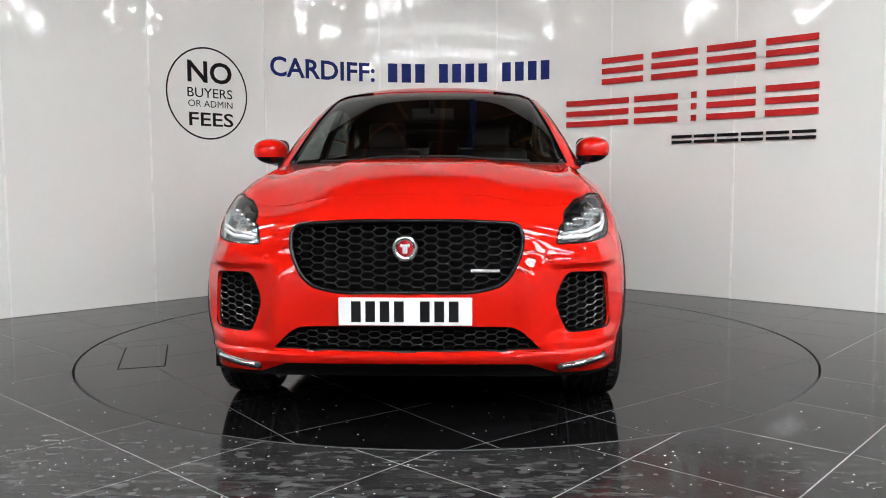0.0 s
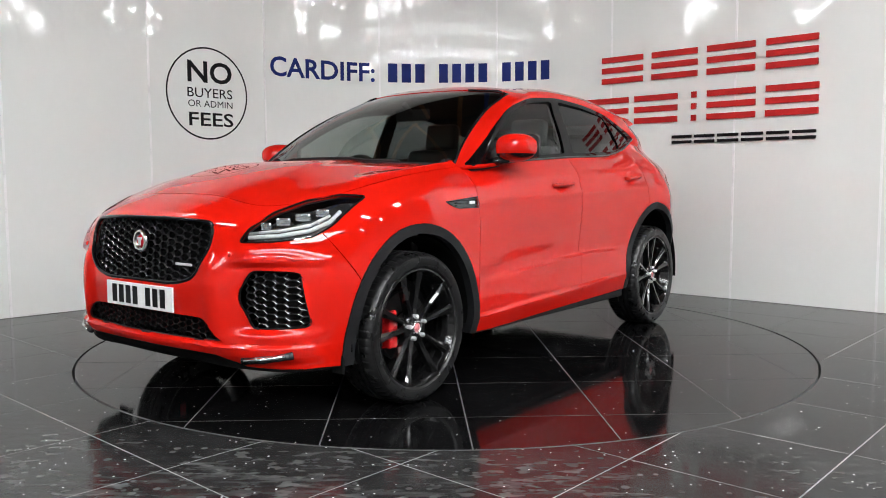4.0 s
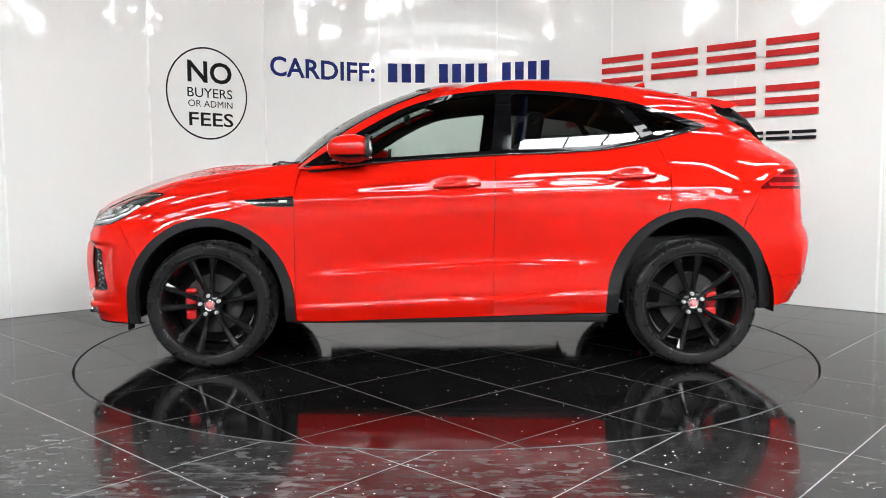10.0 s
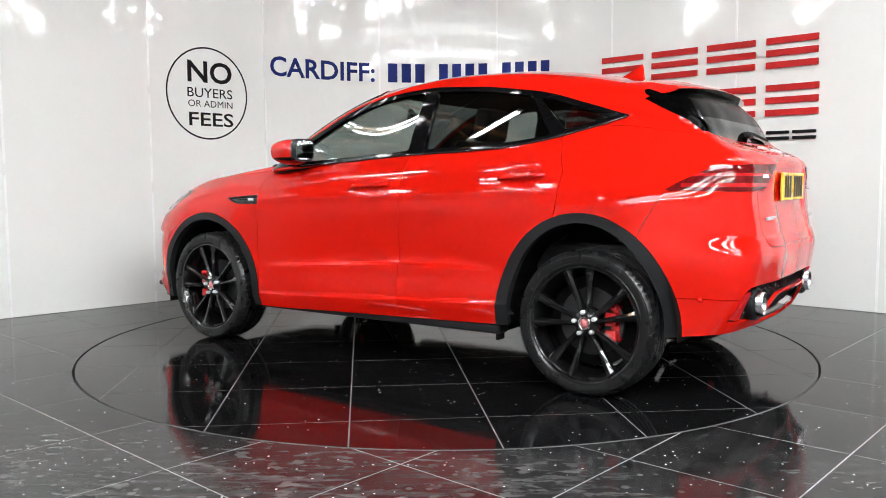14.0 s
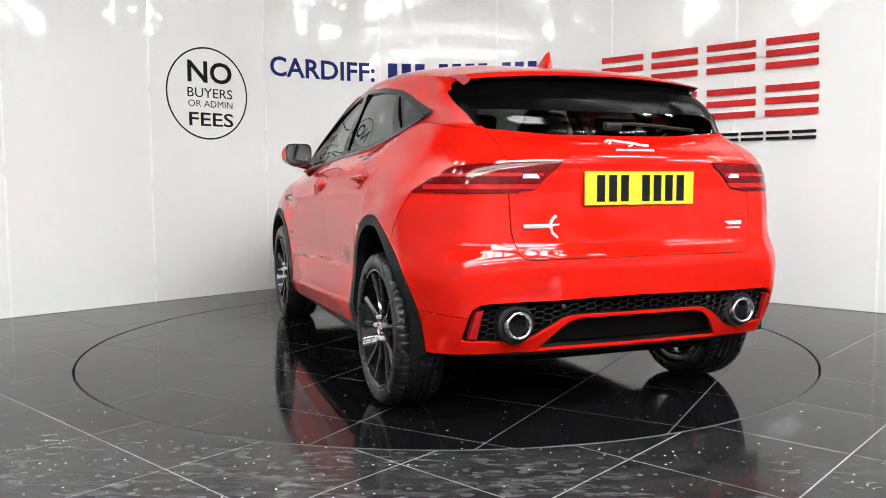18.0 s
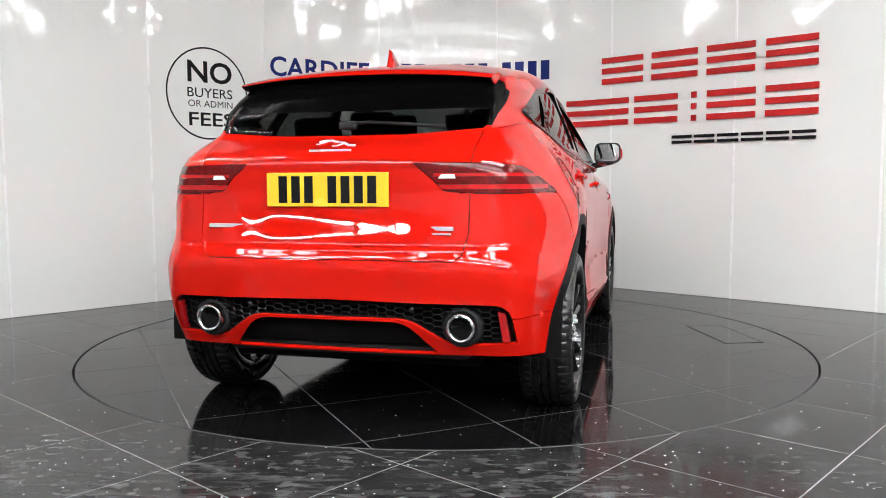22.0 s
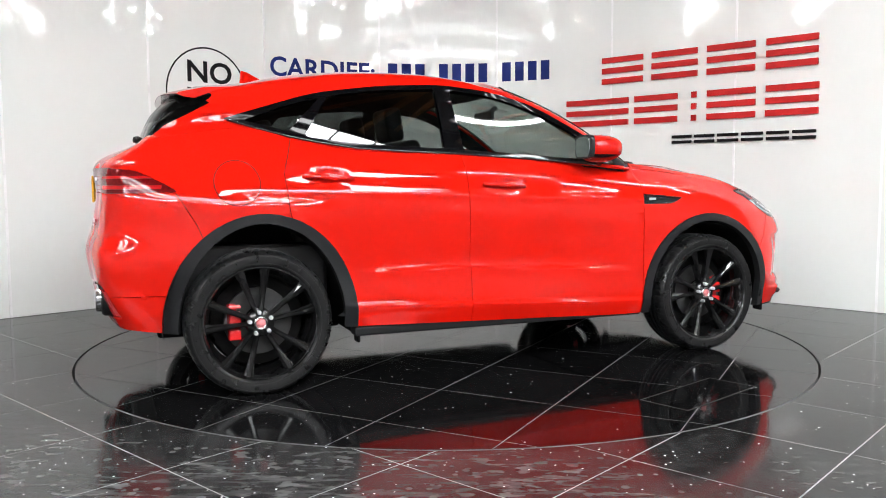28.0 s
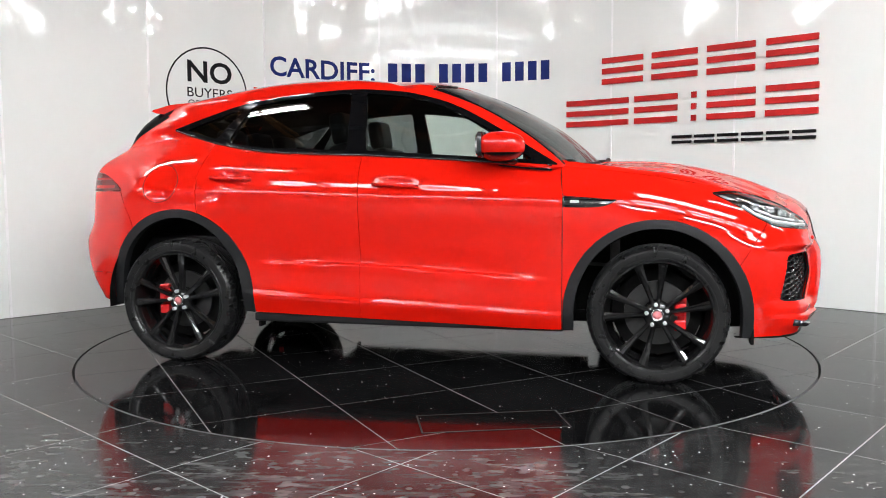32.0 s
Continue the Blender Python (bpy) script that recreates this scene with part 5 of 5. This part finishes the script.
def nose_fit(car):
    def on_nose(y, z, d):
        return (x_front(min(abs(y), .44), min(max(z, .62), .85)) - 0.20 * max(abs(y) - .44, 0) - 0.020 - d, y, z)
    full = whole(GRILLE)
    grille = part("grille_insert", honeycomb(full, on_nose, .066, .031, .003, .016), M_MESH, car, "black honeycomb grille")
    part("backing", backing(full, on_nose, .045), M_UNDER, grille)
    def on_skin(y, z, d):
        return (x_front(y, z) - d, y, z)
    part("grille_frame", outline(full, on_skin, .009, .004), M_TRIM, car, "gloss black grille frame", True)
    for k in (-1, 1):
        poly = [(k * u, w) for u, w in INTAKE]
        def on_cheek(y, z, d):
            return (x_front(y, z) - 0.022 - d, y, z)
        vent = part("side_intake", honeycomb(poly, on_cheek, .052, .028, .003, .012), M_MESH, car, "black honeycomb side intake")
        part("backing", backing(poly, on_cheek, .035), M_UNDER, vent)
        part("intake_frame", outline(poly, on_skin, .004, .006), M_UNDER, car, "black intake frame", True)
        slot = tube([(x_front(k * y, z) + .002, k * y, z) for y, z in ((.600, .292), (.70, .305), (.80, .323))], .018, 8)
        lamp = part("fog_lamp", slot, M_LAMPBLACK, car, "slim low fog lamp", True)
        led = tube([(x_front(k * y, z) + .014, k * y, z) for y, z in ((.62, .2945), (.70, .3055), (.785, .3205))], .0095, 8)
        part("light_bar", led, M_CHROME, lamp, "bright light bar", True)
    low = whole(LOWGRILLE)
    def on_low(y, z, d):
        return (x_front(y, z) - 0.03 - d, y, z)
    lg = part("lower_grille", honeycomb(low, on_low, .056, .026, .003, .012), M_MESH, car, "black honeycomb lower grille")
    part("backing", backing(low, on_low, .04), M_UNDER, lg)
    for y, z in ((.56, .735), (-.56, .735), (.26, .512), (-.26, .512)):
        if abs(y) > .3:
            part("parking_sensor", lathe([(0, .004), (.009, .004), (.012, 0), (.012, -.02), (0, -.02)], 20, "x"), M_PAINT, car,
                 "small round parking sensor", True, pose(x_front(y, z), y, z))
    # roundel and small maker's mark, as plain shapes
    x = x_front(0, .773) + .004
    ring = lathe([(.030, .0), (.036, .008), (.047, .008), (.052, .0), (.048, -.012), (.030, -.012)], 40, "x")
    badge = part("nose_badge", ring, M_CHROME, car, "round chrome nose badge", True, pose(x - .004, 0, .773))
    part("enamel", lathe([(0, .006), (.018, .007), (.032, .002), (0, -.01)], 32, "x"), M_BADGERED, badge, "red enamel centre", True)
    em = add_box(bmesh.new(), (.002, -.010, -.020), (.010, .010, .016), .004)
    add_box(em, (.002, -.019, .004), (.009, -.009, .018), .004)
    add_box(em, (.002, .009, .004), (.009, .019, .018), .004)
    part("emblem", em, M_NUT, badge, "plain chrome emblem")
    mark = boxed((0, .255, .679), (.006, .368, .690), .002)
    part("grille_mark", mark, M_NUT, car, "small bright chrome bar on the grille", m=pose(x_front(.31, .684) - .012, 0, 0))
    # plate
    for name, x0, z0, z1, mat, turn, tint in (("front_plate", x_front(0, .53) + .003, .473, .583, M_PLATEWHITE, 1, "white"),
                                              ("rear_plate", min(x_rear(0, z) for z in (.94, .98, 1.02, 1.065)) - .007, .934, 1.070, M_PLATEYELLOW, -1, "yellow")):
        pl = part(name, boxed((-.004, -.261, z0), (.006, .261, z1), .003), mat, car, tint + " plate with plain dark bars", m=pose(x0, 0, 0))
        for i in range(7):
            y = -.192 + i * .056 + (.045 if i > 3 else 0)
            part("bar", boxed((turn * .005 if turn > 0 else -.006, y - .019, z0 + .014), (.0075 if turn > 0 else -.005, y + .019, z1 - .014), .0005),
                 M_BLACKINK, pl)


def lamps(car):
    for m in (False, True):
        k = -1 if m else 1
        lamp = sheet("headlamp", taken(LO, [Z_LAMP, Z_LAMPLOW], m), M_LENS, car, "clear angular headlamp")
        up = taken(BO, [Z_LAMP], m)
        if up.faces:
            sheet("upper_lens", up, M_LENS, lamp)
        else:
            up.free()
        cover = taken(BO, [Z_LAMP], m, -0.012)
        if cover.faces:
            sheet("bucket_roof", cover, M_LAMPBLACK, lamp, "black lamp bucket roof")
        else:
            cover.free()
        sheet("bucket", taken(LO, [Z_LAMP], m, -0.05), M_LAMPBLACK, lamp, "black lamp bucket")
        sheet("reflector", taken(LO, [Z_LAMPLOW], m, -0.042), M_LAMPSILVER, lamp, "silver lamp reflector")
        rim = []
        for w, z in LAMP:
            h = TREE.ray_cast(Vector((-w * R2 + 2, w * R2 + 2, z)), Vector((-1, -1, 0)).normalized())
            if h[0]:
                rim.append((h[0].x - .003, k * (h[0].y - .003), h[0].z))
        part("gasket", tube(rim, .0055, 6, True), M_UNDER, lamp, "thin black lamp gasket", True)
        # reflector blocks and the bent light bar
        for w, z, s in ((-.73, .900, .028), (-.81, .884, .032), (-.89, .866, .030), (-.96, .848, .022)):
            h = TREE.ray_cast(Vector((-w * R2 + 2, w * R2 + 2, z)), Vector((-1, -1, 0)).normalized())
            if h[0]:
                c = h[0] - Vector((R2, R2, 0)) * 0.022
                blk = boxed((-.014, -s, -.017), (.010, s, .017), .008)
                part("projector", blk, M_LAMPSILVER, lamp, "bright lamp projector", m=Matrix.Translation((c.x, k * c.y, c.z)) @ pose(0, 0, 0, 0, 0, 40 * k))
        pts = []
        for w, z in ((-.655, .905), (-.70, .862), (-.78, .829), (-.90, .812), (-1.03, .804)):
            h = TREE.ray_cast(Vector((-w * R2 + 2, w * R2 + 2, z)), Vector((-1, -1, 0)).normalized())
            if h[0]:
                c = h[0] - Vector((R2, R2, 0)) * 0.012
                pts.append((c.x, k * c.y, c.z))
        part("light_bar", tube(pts, .009, 8), M_PLATEWHITE, lamp, "white bent daytime light bar", True)
        pts = [(x - .004, y, z + .028 - .012 * i / 3) for i, (x, y, z) in enumerate(pts[1:])]
        part("light_bar", tube(pts, .006, 8), M_NUT, lamp, "bright upper light bar", True)
        tail = sheet("tail_lamp", edged(taken(LO, [Z_TAIL, Z_TAILIN], m, 0.003), 0.001, 0.02), M_TAILDARK, car, "dark red wraparound tail lamp")
        sheet("light_band", taken(LO, [Z_TAILBAND], m, 0.004), M_TAILRED, tail, "bright red light band")
        sheet("reverse_lamp", taken(LO, [Z_REVERSE], m, 0.004), M_PLATEWHITE, tail, "white reversing lamp")
        vent = sheet("side_vent", taken(LO, [Z_VENT], m, -0.010), M_GLOSSBLACK, car, "gloss black side vent")
        ring = [(u, k * (y_side(u, w) + .001), w) for u, w in VENT]
        part("vent_frame", tube(ring, .0024, 6, True), M_DARKCHROME, vent, "thin dark chrome vent frame", True)
        part("vent_badge", boxed((.90, k * (y_side(.92, .93) - .002) - .003, .922), (.945, k * (y_side(.92, .93) - .002) + .003, .936), .001), M_NUT, vent)
        for z in (.915, .930, .945):
            y = k * (y_side(.95, z) - .006)
            part("blade", boxed((.875, y - .003, z - .003), (1.05, y + .003, z + .003), .001), M_DARKCHROME, vent, m=None)
        rf = bmesh.new()
        a = [rf.verts.new((x_rear(y, z) + d, k * y, z)) for d in (-.004, .03) for y, z in ((.728, .405), (.700, .405), (.690, .530), (.716, .522))]
        for q in ((0, 1, 2, 3), (7, 6, 5, 4), (0, 4, 5, 1), (1, 5, 6, 2), (2, 6, 7, 3), (3, 7, 4, 0)):
            rf.faces.new([a[i] for i in q])
        part("rear_reflector", rf, M_TAILRED, car, "narrow red rear reflector")


def rear_fit(car):
    full = whole(REARGRILLE)
    def on_tail(y, z, d):
        return (x_rear(y, z) + 0.022 + d, y, z)
    gr = part("rear_mesh", honeycomb(full, on_tail, .050, .025, .0025, .012), M_MESH, car, "black honeycomb rear insert")
    part("backing", backing(full, on_tail, .03), M_UNDER, gr)
    sheet("diffuser", taken(LO, [Z_DIFFUSER], both=True, offset=-0.05), M_UNDER, car, "black rear diffuser")
    for k in (-1, 1):
        x = x_rear(.548, .463)
        tip = lathe([(.040, .07), (.044, -.022), (.050, -.030), (.057, -.026), (.060, .03), (.058, .09), (.040, .09)], 40, "x")
        ex = part("exhaust_tip", tip, M_CHROME, car, "round chrome exhaust tip", True, pose(x + .004, k * .546, .463))
        part("bore", lathe([(0, .02), (.043, .02)], 32, "x"), M_UNDER, ex, "black exhaust bore")
        collar = lathe([(.061, -.008), (.070, -.014), (.080, 0), (.080, .04), (.061, .04)], 40, "x")
        part("exhaust_collar", collar, M_PLASTIC, car, "black exhaust surround", True, pose(x + .014, k * .546, .463))
    for y, z in ((.35, .53), (-.35, .53), (.83, .50), (-.83, .50)):
        x = x_rear(y, z)
        ring = lathe([(0, -.004), (.009, -.004), (.012, 0), (.012, .02), (0, .02)], 20, "x")
        part("parking_sensor", ring, M_GLOSSBLACK if abs(y) < .5 else M_PAINT, car, "small round parking sensor", True, pose(x + (.018 if abs(y) < .5 else .0), y, z))
    # chrome name bars and emblem as plain shapes
    for y0, y1, z, h in ((.375, .530, .855, .016), (-.520, -.425, .850, .016), (-.510, -.430, .829, .007)):
        x = x_rear((y0 + y1) / 2, z)
        part("name_bar", boxed((x - .005, y0, z - h / 2), (x + .004, y1, z + h / 2), .002), M_NUT, car, "small bright chrome name bar")
    body_line = [(.086, 1.196), (.062, 1.203), (.036, 1.203), (.010, 1.196), (-.016, 1.193), (-.040, 1.188), (-.062, 1.180), (-.090, 1.178)]
    em = tube([(x_rear(y, z) - .004, y, z) for y, z in body_line], .006, 8)
    for leg in (((.055, 1.199), (.075, 1.188), (.088, 1.186)), ((-.030, 1.188), (-.010, 1.178), (.008, 1.177))):
        limb = tube([(x_rear(y, z) - .004, y, z) for y, z in leg], .0035, 6)
        tmp = bpy.data.meshes.new("limb")
        limb.to_mesh(tmp)
        limb.free()
        em.from_mesh(tmp)
        bpy.data.meshes.remove(tmp)
    part("tail_emblem", em, M_NUT, car, "plain bright chrome tailgate emblem")
    x = x_rear(0, 1.158)
    part("name_bar", boxed((x - .006, -.09, 1.154), (x + .004, .09, 1.163), .002), M_NUT, car, "small bright chrome name bar")
    # roof spoiler
    def skin(y):
        u = abs(y) / .585
        xt = -1.742 + .065 * u**3
        zt = 1.502 - .024 * u * u
        x0 = -1.39 - .02 * u
        zs = z_top(x0, y) + .002
        return [(x0, y, zs), ((x0 + xt) / 2, y, (zs + zt) / 2 + .012), (xt + .012, y, zt + .003), (xt, y, zt - .006), (xt + .03, y, zt - .018),
                (-1.58, y, 1.455 - .004 * u), (-1.50, y, 1.47 - .004 * u)]
    bm = bmesh.new()
    rows = [[bm.verts.new(p) for p in skin(y)] for y in np.linspace(-.588, .588, 33)]
    for a, b in zip(rows, rows[1:]):
        for j in range(6):
            bm.faces.new((a[j], a[j + 1], b[j + 1], b[j]))
    bm.faces.new(rows[0]), bm.faces.new(rows[-1][::-1])
    sp = part("roof_spoiler", bm, M_PAINT, car, "red roof spoiler", True)
    sp.data.set_sharp_from_angle(angle=radians(40))
    bm = bmesh.new()
    rows = [[bm.verts.new((p[0] + .002, p[1], p[2] - .002)) for p in skin(y)[3:]] for y in np.linspace(-.584, .584, 21)]
    for a, b in zip(rows, rows[1:]):
        for j in range(3):
            bm.faces.new((a[j], a[j + 1], b[j + 1], b[j]))
    part("underside", bm, M_GLOSSBLACK, sp, "gloss black spoiler underside")
    # aerial, wipers
    bm = bmesh.new()
    rows = []
    for x, z, w in ((-1.10, 1.606, .004), (-1.16, 1.625, .014), (-1.24, 1.668, .008), (-1.275, 1.676, .005), (-1.285, 1.60, .016)):
        rows.append([bm.verts.new(p) for p in ((x, w + .012, 1.59), (x, w * .4, z), (x, -w * .4, z), (x, -w - .012, 1.59))])
    for a, b in zip(rows, rows[1:]):
        for j in range(3):
            bm.faces.new((a[j], a[j + 1], b[j + 1], b[j]))
    bm.faces.new(rows[0]), bm.faces.new(rows[-1][::-1])
    part("roof_aerial", bm, M_PAINT, car, "red shark-fin aerial", True)
    w = part("rear_wiper", tube([(x_rear(y, z) - .014, y, z) for y, z in ((.02, 1.275), (-.1, 1.282), (-.25, 1.272), (-.43, 1.258))], .007, 8), M_PLASTIC,
             car, "black rear wiper", True)
    part("pivot", boxed((x_rear(0, 1.268) - .03, -.05, 1.252), (x_rear(0, 1.268) + .01, .035, 1.288), .012), M_PLASTIC, w)
    for y0, y1 in ((.55, -.02), (.0, -.55)):
        pts = [(1.075 - .10 * abs(y)**2, y, z_top(1.075 - .10 * y * y, y) + .014) for y in np.linspace(y0, y1, 6)]
        part("front_wiper", tube(pts, .008, 6), M_PLASTIC, car, "black windscreen wiper", True)
    scut = tube([(1.035 - .16 * y * y, y, z_top(1.04 - .15 * y * y, y) - .002) for y in np.linspace(-.72, .72, 19)], .012, 6)
    part("scuttle_trim", scut, M_PLASTIC, car, "black scuttle trim", True)


def side_fit(car):
    for k in (1, -1):
        for x0, x1, z0, z1 in ((.095, -.158, 1.008, 1.020), (-.867, -1.123, 1.050, 1.062)):
            pts = []
            for t in np.linspace(0, 1, 9):
                x, z = x0 + (x1 - x0) * t, z0 + (z1 - z0) * t
                lift = .024 * math.sin(math.pi * min(max(t, .0), 1))**0.5 if 0 < t < 1 else 0
                pts.append((x, k * (y_side(x, z) + lift + .002), z))
            h = tube(pts, .0105, 10)
            part("door_handle", h, M_PAINT, car, "red body-colour door handle", True)
        # mirror
        cx, cy, cz = .553, .945, 1.214
        cap = bmesh.new()
        bmesh.ops.create_uvsphere(cap, u_segments=28, v_segments=16, radius=1)
        for v in cap.verts:
            x, y, z = v.co
            x = math.copysign(abs(x)**.7, x)
            y = math.copysign(abs(y)**.75, y)
            z = math.copysign(abs(z)**.75, z)
            taper = (1 - .14 * max(x, 0)) * (1 - .16 * max(y, 0))
            v.co = (cx + .118 * x if x > -.92 else cx - .112, k * (cy + .094 * y * (1 - .1 * x)), cz + (.077 * z + .004 * y) * taper)
        low = cap.copy()
        for bm, keep_up in ((cap, True), (low, False)):
            bmesh.ops.bisect_plane(bm, geom=bm.verts[:] + bm.edges[:] + bm.faces[:], plane_co=(0, 0, 1.180), plane_no=(0, 0, 1),
                                   clear_inner=keep_up, clear_outer=not keep_up)
        mir = part("door_mirror", cap, M_PAINT, car, "red door mirror with black base", True)
        part("mirror_base", low, M_GLOSSBLACK, mir, "gloss black lower shell", True)
        def mirror_plate(hw, hz, x0, x1, r, tilt=0.0):
            pts = rounded([(-hw, -hz), (hw, -hz), (hw, hz), (-hw, hz)], r, 5)
            bm = bmesh.new()
            a = [bm.verts.new((x0 - tilt * k * y, k * cy + y, 1.222 + z)) for y, z in pts]
            b = [bm.verts.new((x1 - tilt * k * y, k * cy + y, 1.222 + z)) for y, z in pts]
            bm.faces.new(a), bm.faces.new(b[::-1])
            for i in range(len(pts)):
                bm.faces.new((a[i - 1], a[i], b[i], b[i - 1]))
            return bm
        part("mirror_frame", mirror_plate(.086, .066, cx - .1165, cx - .095, .045), M_LAMPBLACK, mir, "black mirror rim")
        part("mirror_glass", mirror_plate(.076, .055, cx - .1230, cx - .110, .038, 0.05), M_MIRROR, mir, "silvered mirror glass")
        arm = tube([(.62, k * .79, 1.128), (.60, k * .85, 1.140), (.58, k * .92, 1.155)], .022, 10)
        part("mirror_arm", arm, M_GLOSSBLACK, mir, "black mirror arm", True)
        # black corner pieces, pillar covers and belt line strip
        belt = [(x, k * (y_side(x, z) + .003), z) for x, z in
                ((.80, 1.116), (.55, 1.131), (.30, 1.150), (0, 1.168), (-.25, 1.183), (-.55, 1.192), (-.82, 1.206), (-1.02, 1.235), (-1.16, 1.262), (-1.32, 1.305), (-1.45, 1.343))]
        part("belt_strip", tube(belt, .007, 6), M_GLOSSBLACK, car, "gloss black belt strip", True)
    y = y_side(-1.462, 1.06)
    ring = [(-1.437 + .108 * math.cos(a), -(y_side(-1.437 + .108 * math.cos(a), 1.03 + .108 * math.sin(a)) + .0005), 1.03 + .108 * math.sin(a))
            for a in np.linspace(0, 2 * math.pi, 36, endpoint=False)]
    part("fuel_flap_joint", tube(ring, .0020, 5, True), M_GAP, car, "thin round joint of the fuel flap")


def soft_box(lo, hi, r=.04):
    bm = boxed(lo, hi)
    bmesh.ops.bevel(bm, geom=bm.edges[:], offset=r, segments=4, affect="EDGES", profile=.6)
    return bm


def cabin(car):
    for y in (.37, -.37):
        seat = part("front_seat", soft_box((-.30, y - .25, .55), (.28, y + .25, .72), .05), M_SEAT, car, "black leather front seat", True)
        part("backrest", soft_box((-.07, y - .25, -.02), (.07, y + .25, .62), .05), M_SEAT, seat, "", True, pose(-.30, 0, .66, 0, -16, 0))
        part("headrest", soft_box((-.05, y - .13, .0), (.05, y + .13, .19), .04), M_SEAT, seat, "", True, pose(-.49, 0, 1.26, 0, -10, 0))
    bench = part("rear_bench", soft_box((-1.05, -.62, .58), (-.55, .62, .76), .05), M_SEAT, car, "black leather rear bench", True)
    part("backrest", soft_box((-.07, -.62, 0), (.07, .62, .56), .05), M_SEAT, bench, "", True, pose(-1.02, 0, .70, 0, -20, 0))
    for y in (-.40, .40, 0):
        part("headrest", soft_box((-.045, y - .12, 0), (.045, y + .12, .14), .035), M_SEAT, bench, "", True, pose(-1.22, 0, 1.22, 0, -12, 0))
    dash = bmesh.new()
    rows = []
    for x, z in ((1.05, 1.08), (.82, 1.10), (.66, 1.08), (.58, 1.02), (.60, .80), (.80, .60), (1.08, .58)):
        rows.append([dash.verts.new((x, y, z)) for y in (-.74, -.4, 0, .4, .74)])
    for a, b in zip(rows, rows[1:]):
        for j in range(4):
            dash.faces.new((a[j], a[j + 1], b[j + 1], b[j]))
    part("dashboard", dash, M_SEAT, car, "black dashboard", True)
    ring = [(.0, .185 * math.cos(a), .185 * math.sin(a)) for a in np.linspace(0, 2 * math.pi, 40, endpoint=False)]
    st = part("steering_wheel", tube(ring, .016, 8, True), M_SEAT, car, "black steering wheel", True, pose(.44, -.37, 1.03, 0, -24, 0))
    part("spoke", boxed((-.01, -.17, -.02), (.01, .17, .02), .006), M_SEAT, st)
    part("boss", soft_box((-.02, -.06, -.06), (.02, .06, .06), .018), M_SEAT, st, "", True)
    part("binnacle", soft_box((.56, -.56, 1.06), (.74, -.18, 1.15), .03), M_SEAT, car, "black instrument binnacle", True)
    part("inner_mirror", soft_box((.26, -.13, 1.415), (.29, .13, 1.485), .014), M_SEAT, car, "black inside mirror", True)
    part("mirror_stalk", tube([(.29, 0, 1.46), (.36, 0, 1.515)], .018, 8), M_SEAT, car, "black mirror stalk")
    part("parcel_shelf", boxed((-1.78, -.60, 1.10), (-1.25, .60, 1.125), .006), M_SEAT, car, "black parcel shelf")


wheels(CAR)
underbody(CAR)
nose_fit(CAR)
lamps(CAR)
rear_fit(CAR)
side_fit(CAR)
cabin(CAR)
for spent in (LO, BO, CA):
    spent.free()


def motions():
    """The turntable and the car on it turn together."""
    walk(TABLE, [(float(t), pose(0, 0, 0, 0, 0, a)) for t, a in enumerate(TURN)])
    walk(CAR, [(float(t), pose(0, 0, 0, 0, 0, a) @ Matrix.Translation((*CAR_OFF, 0))) for t, a in enumerate(TURN)])


motions()
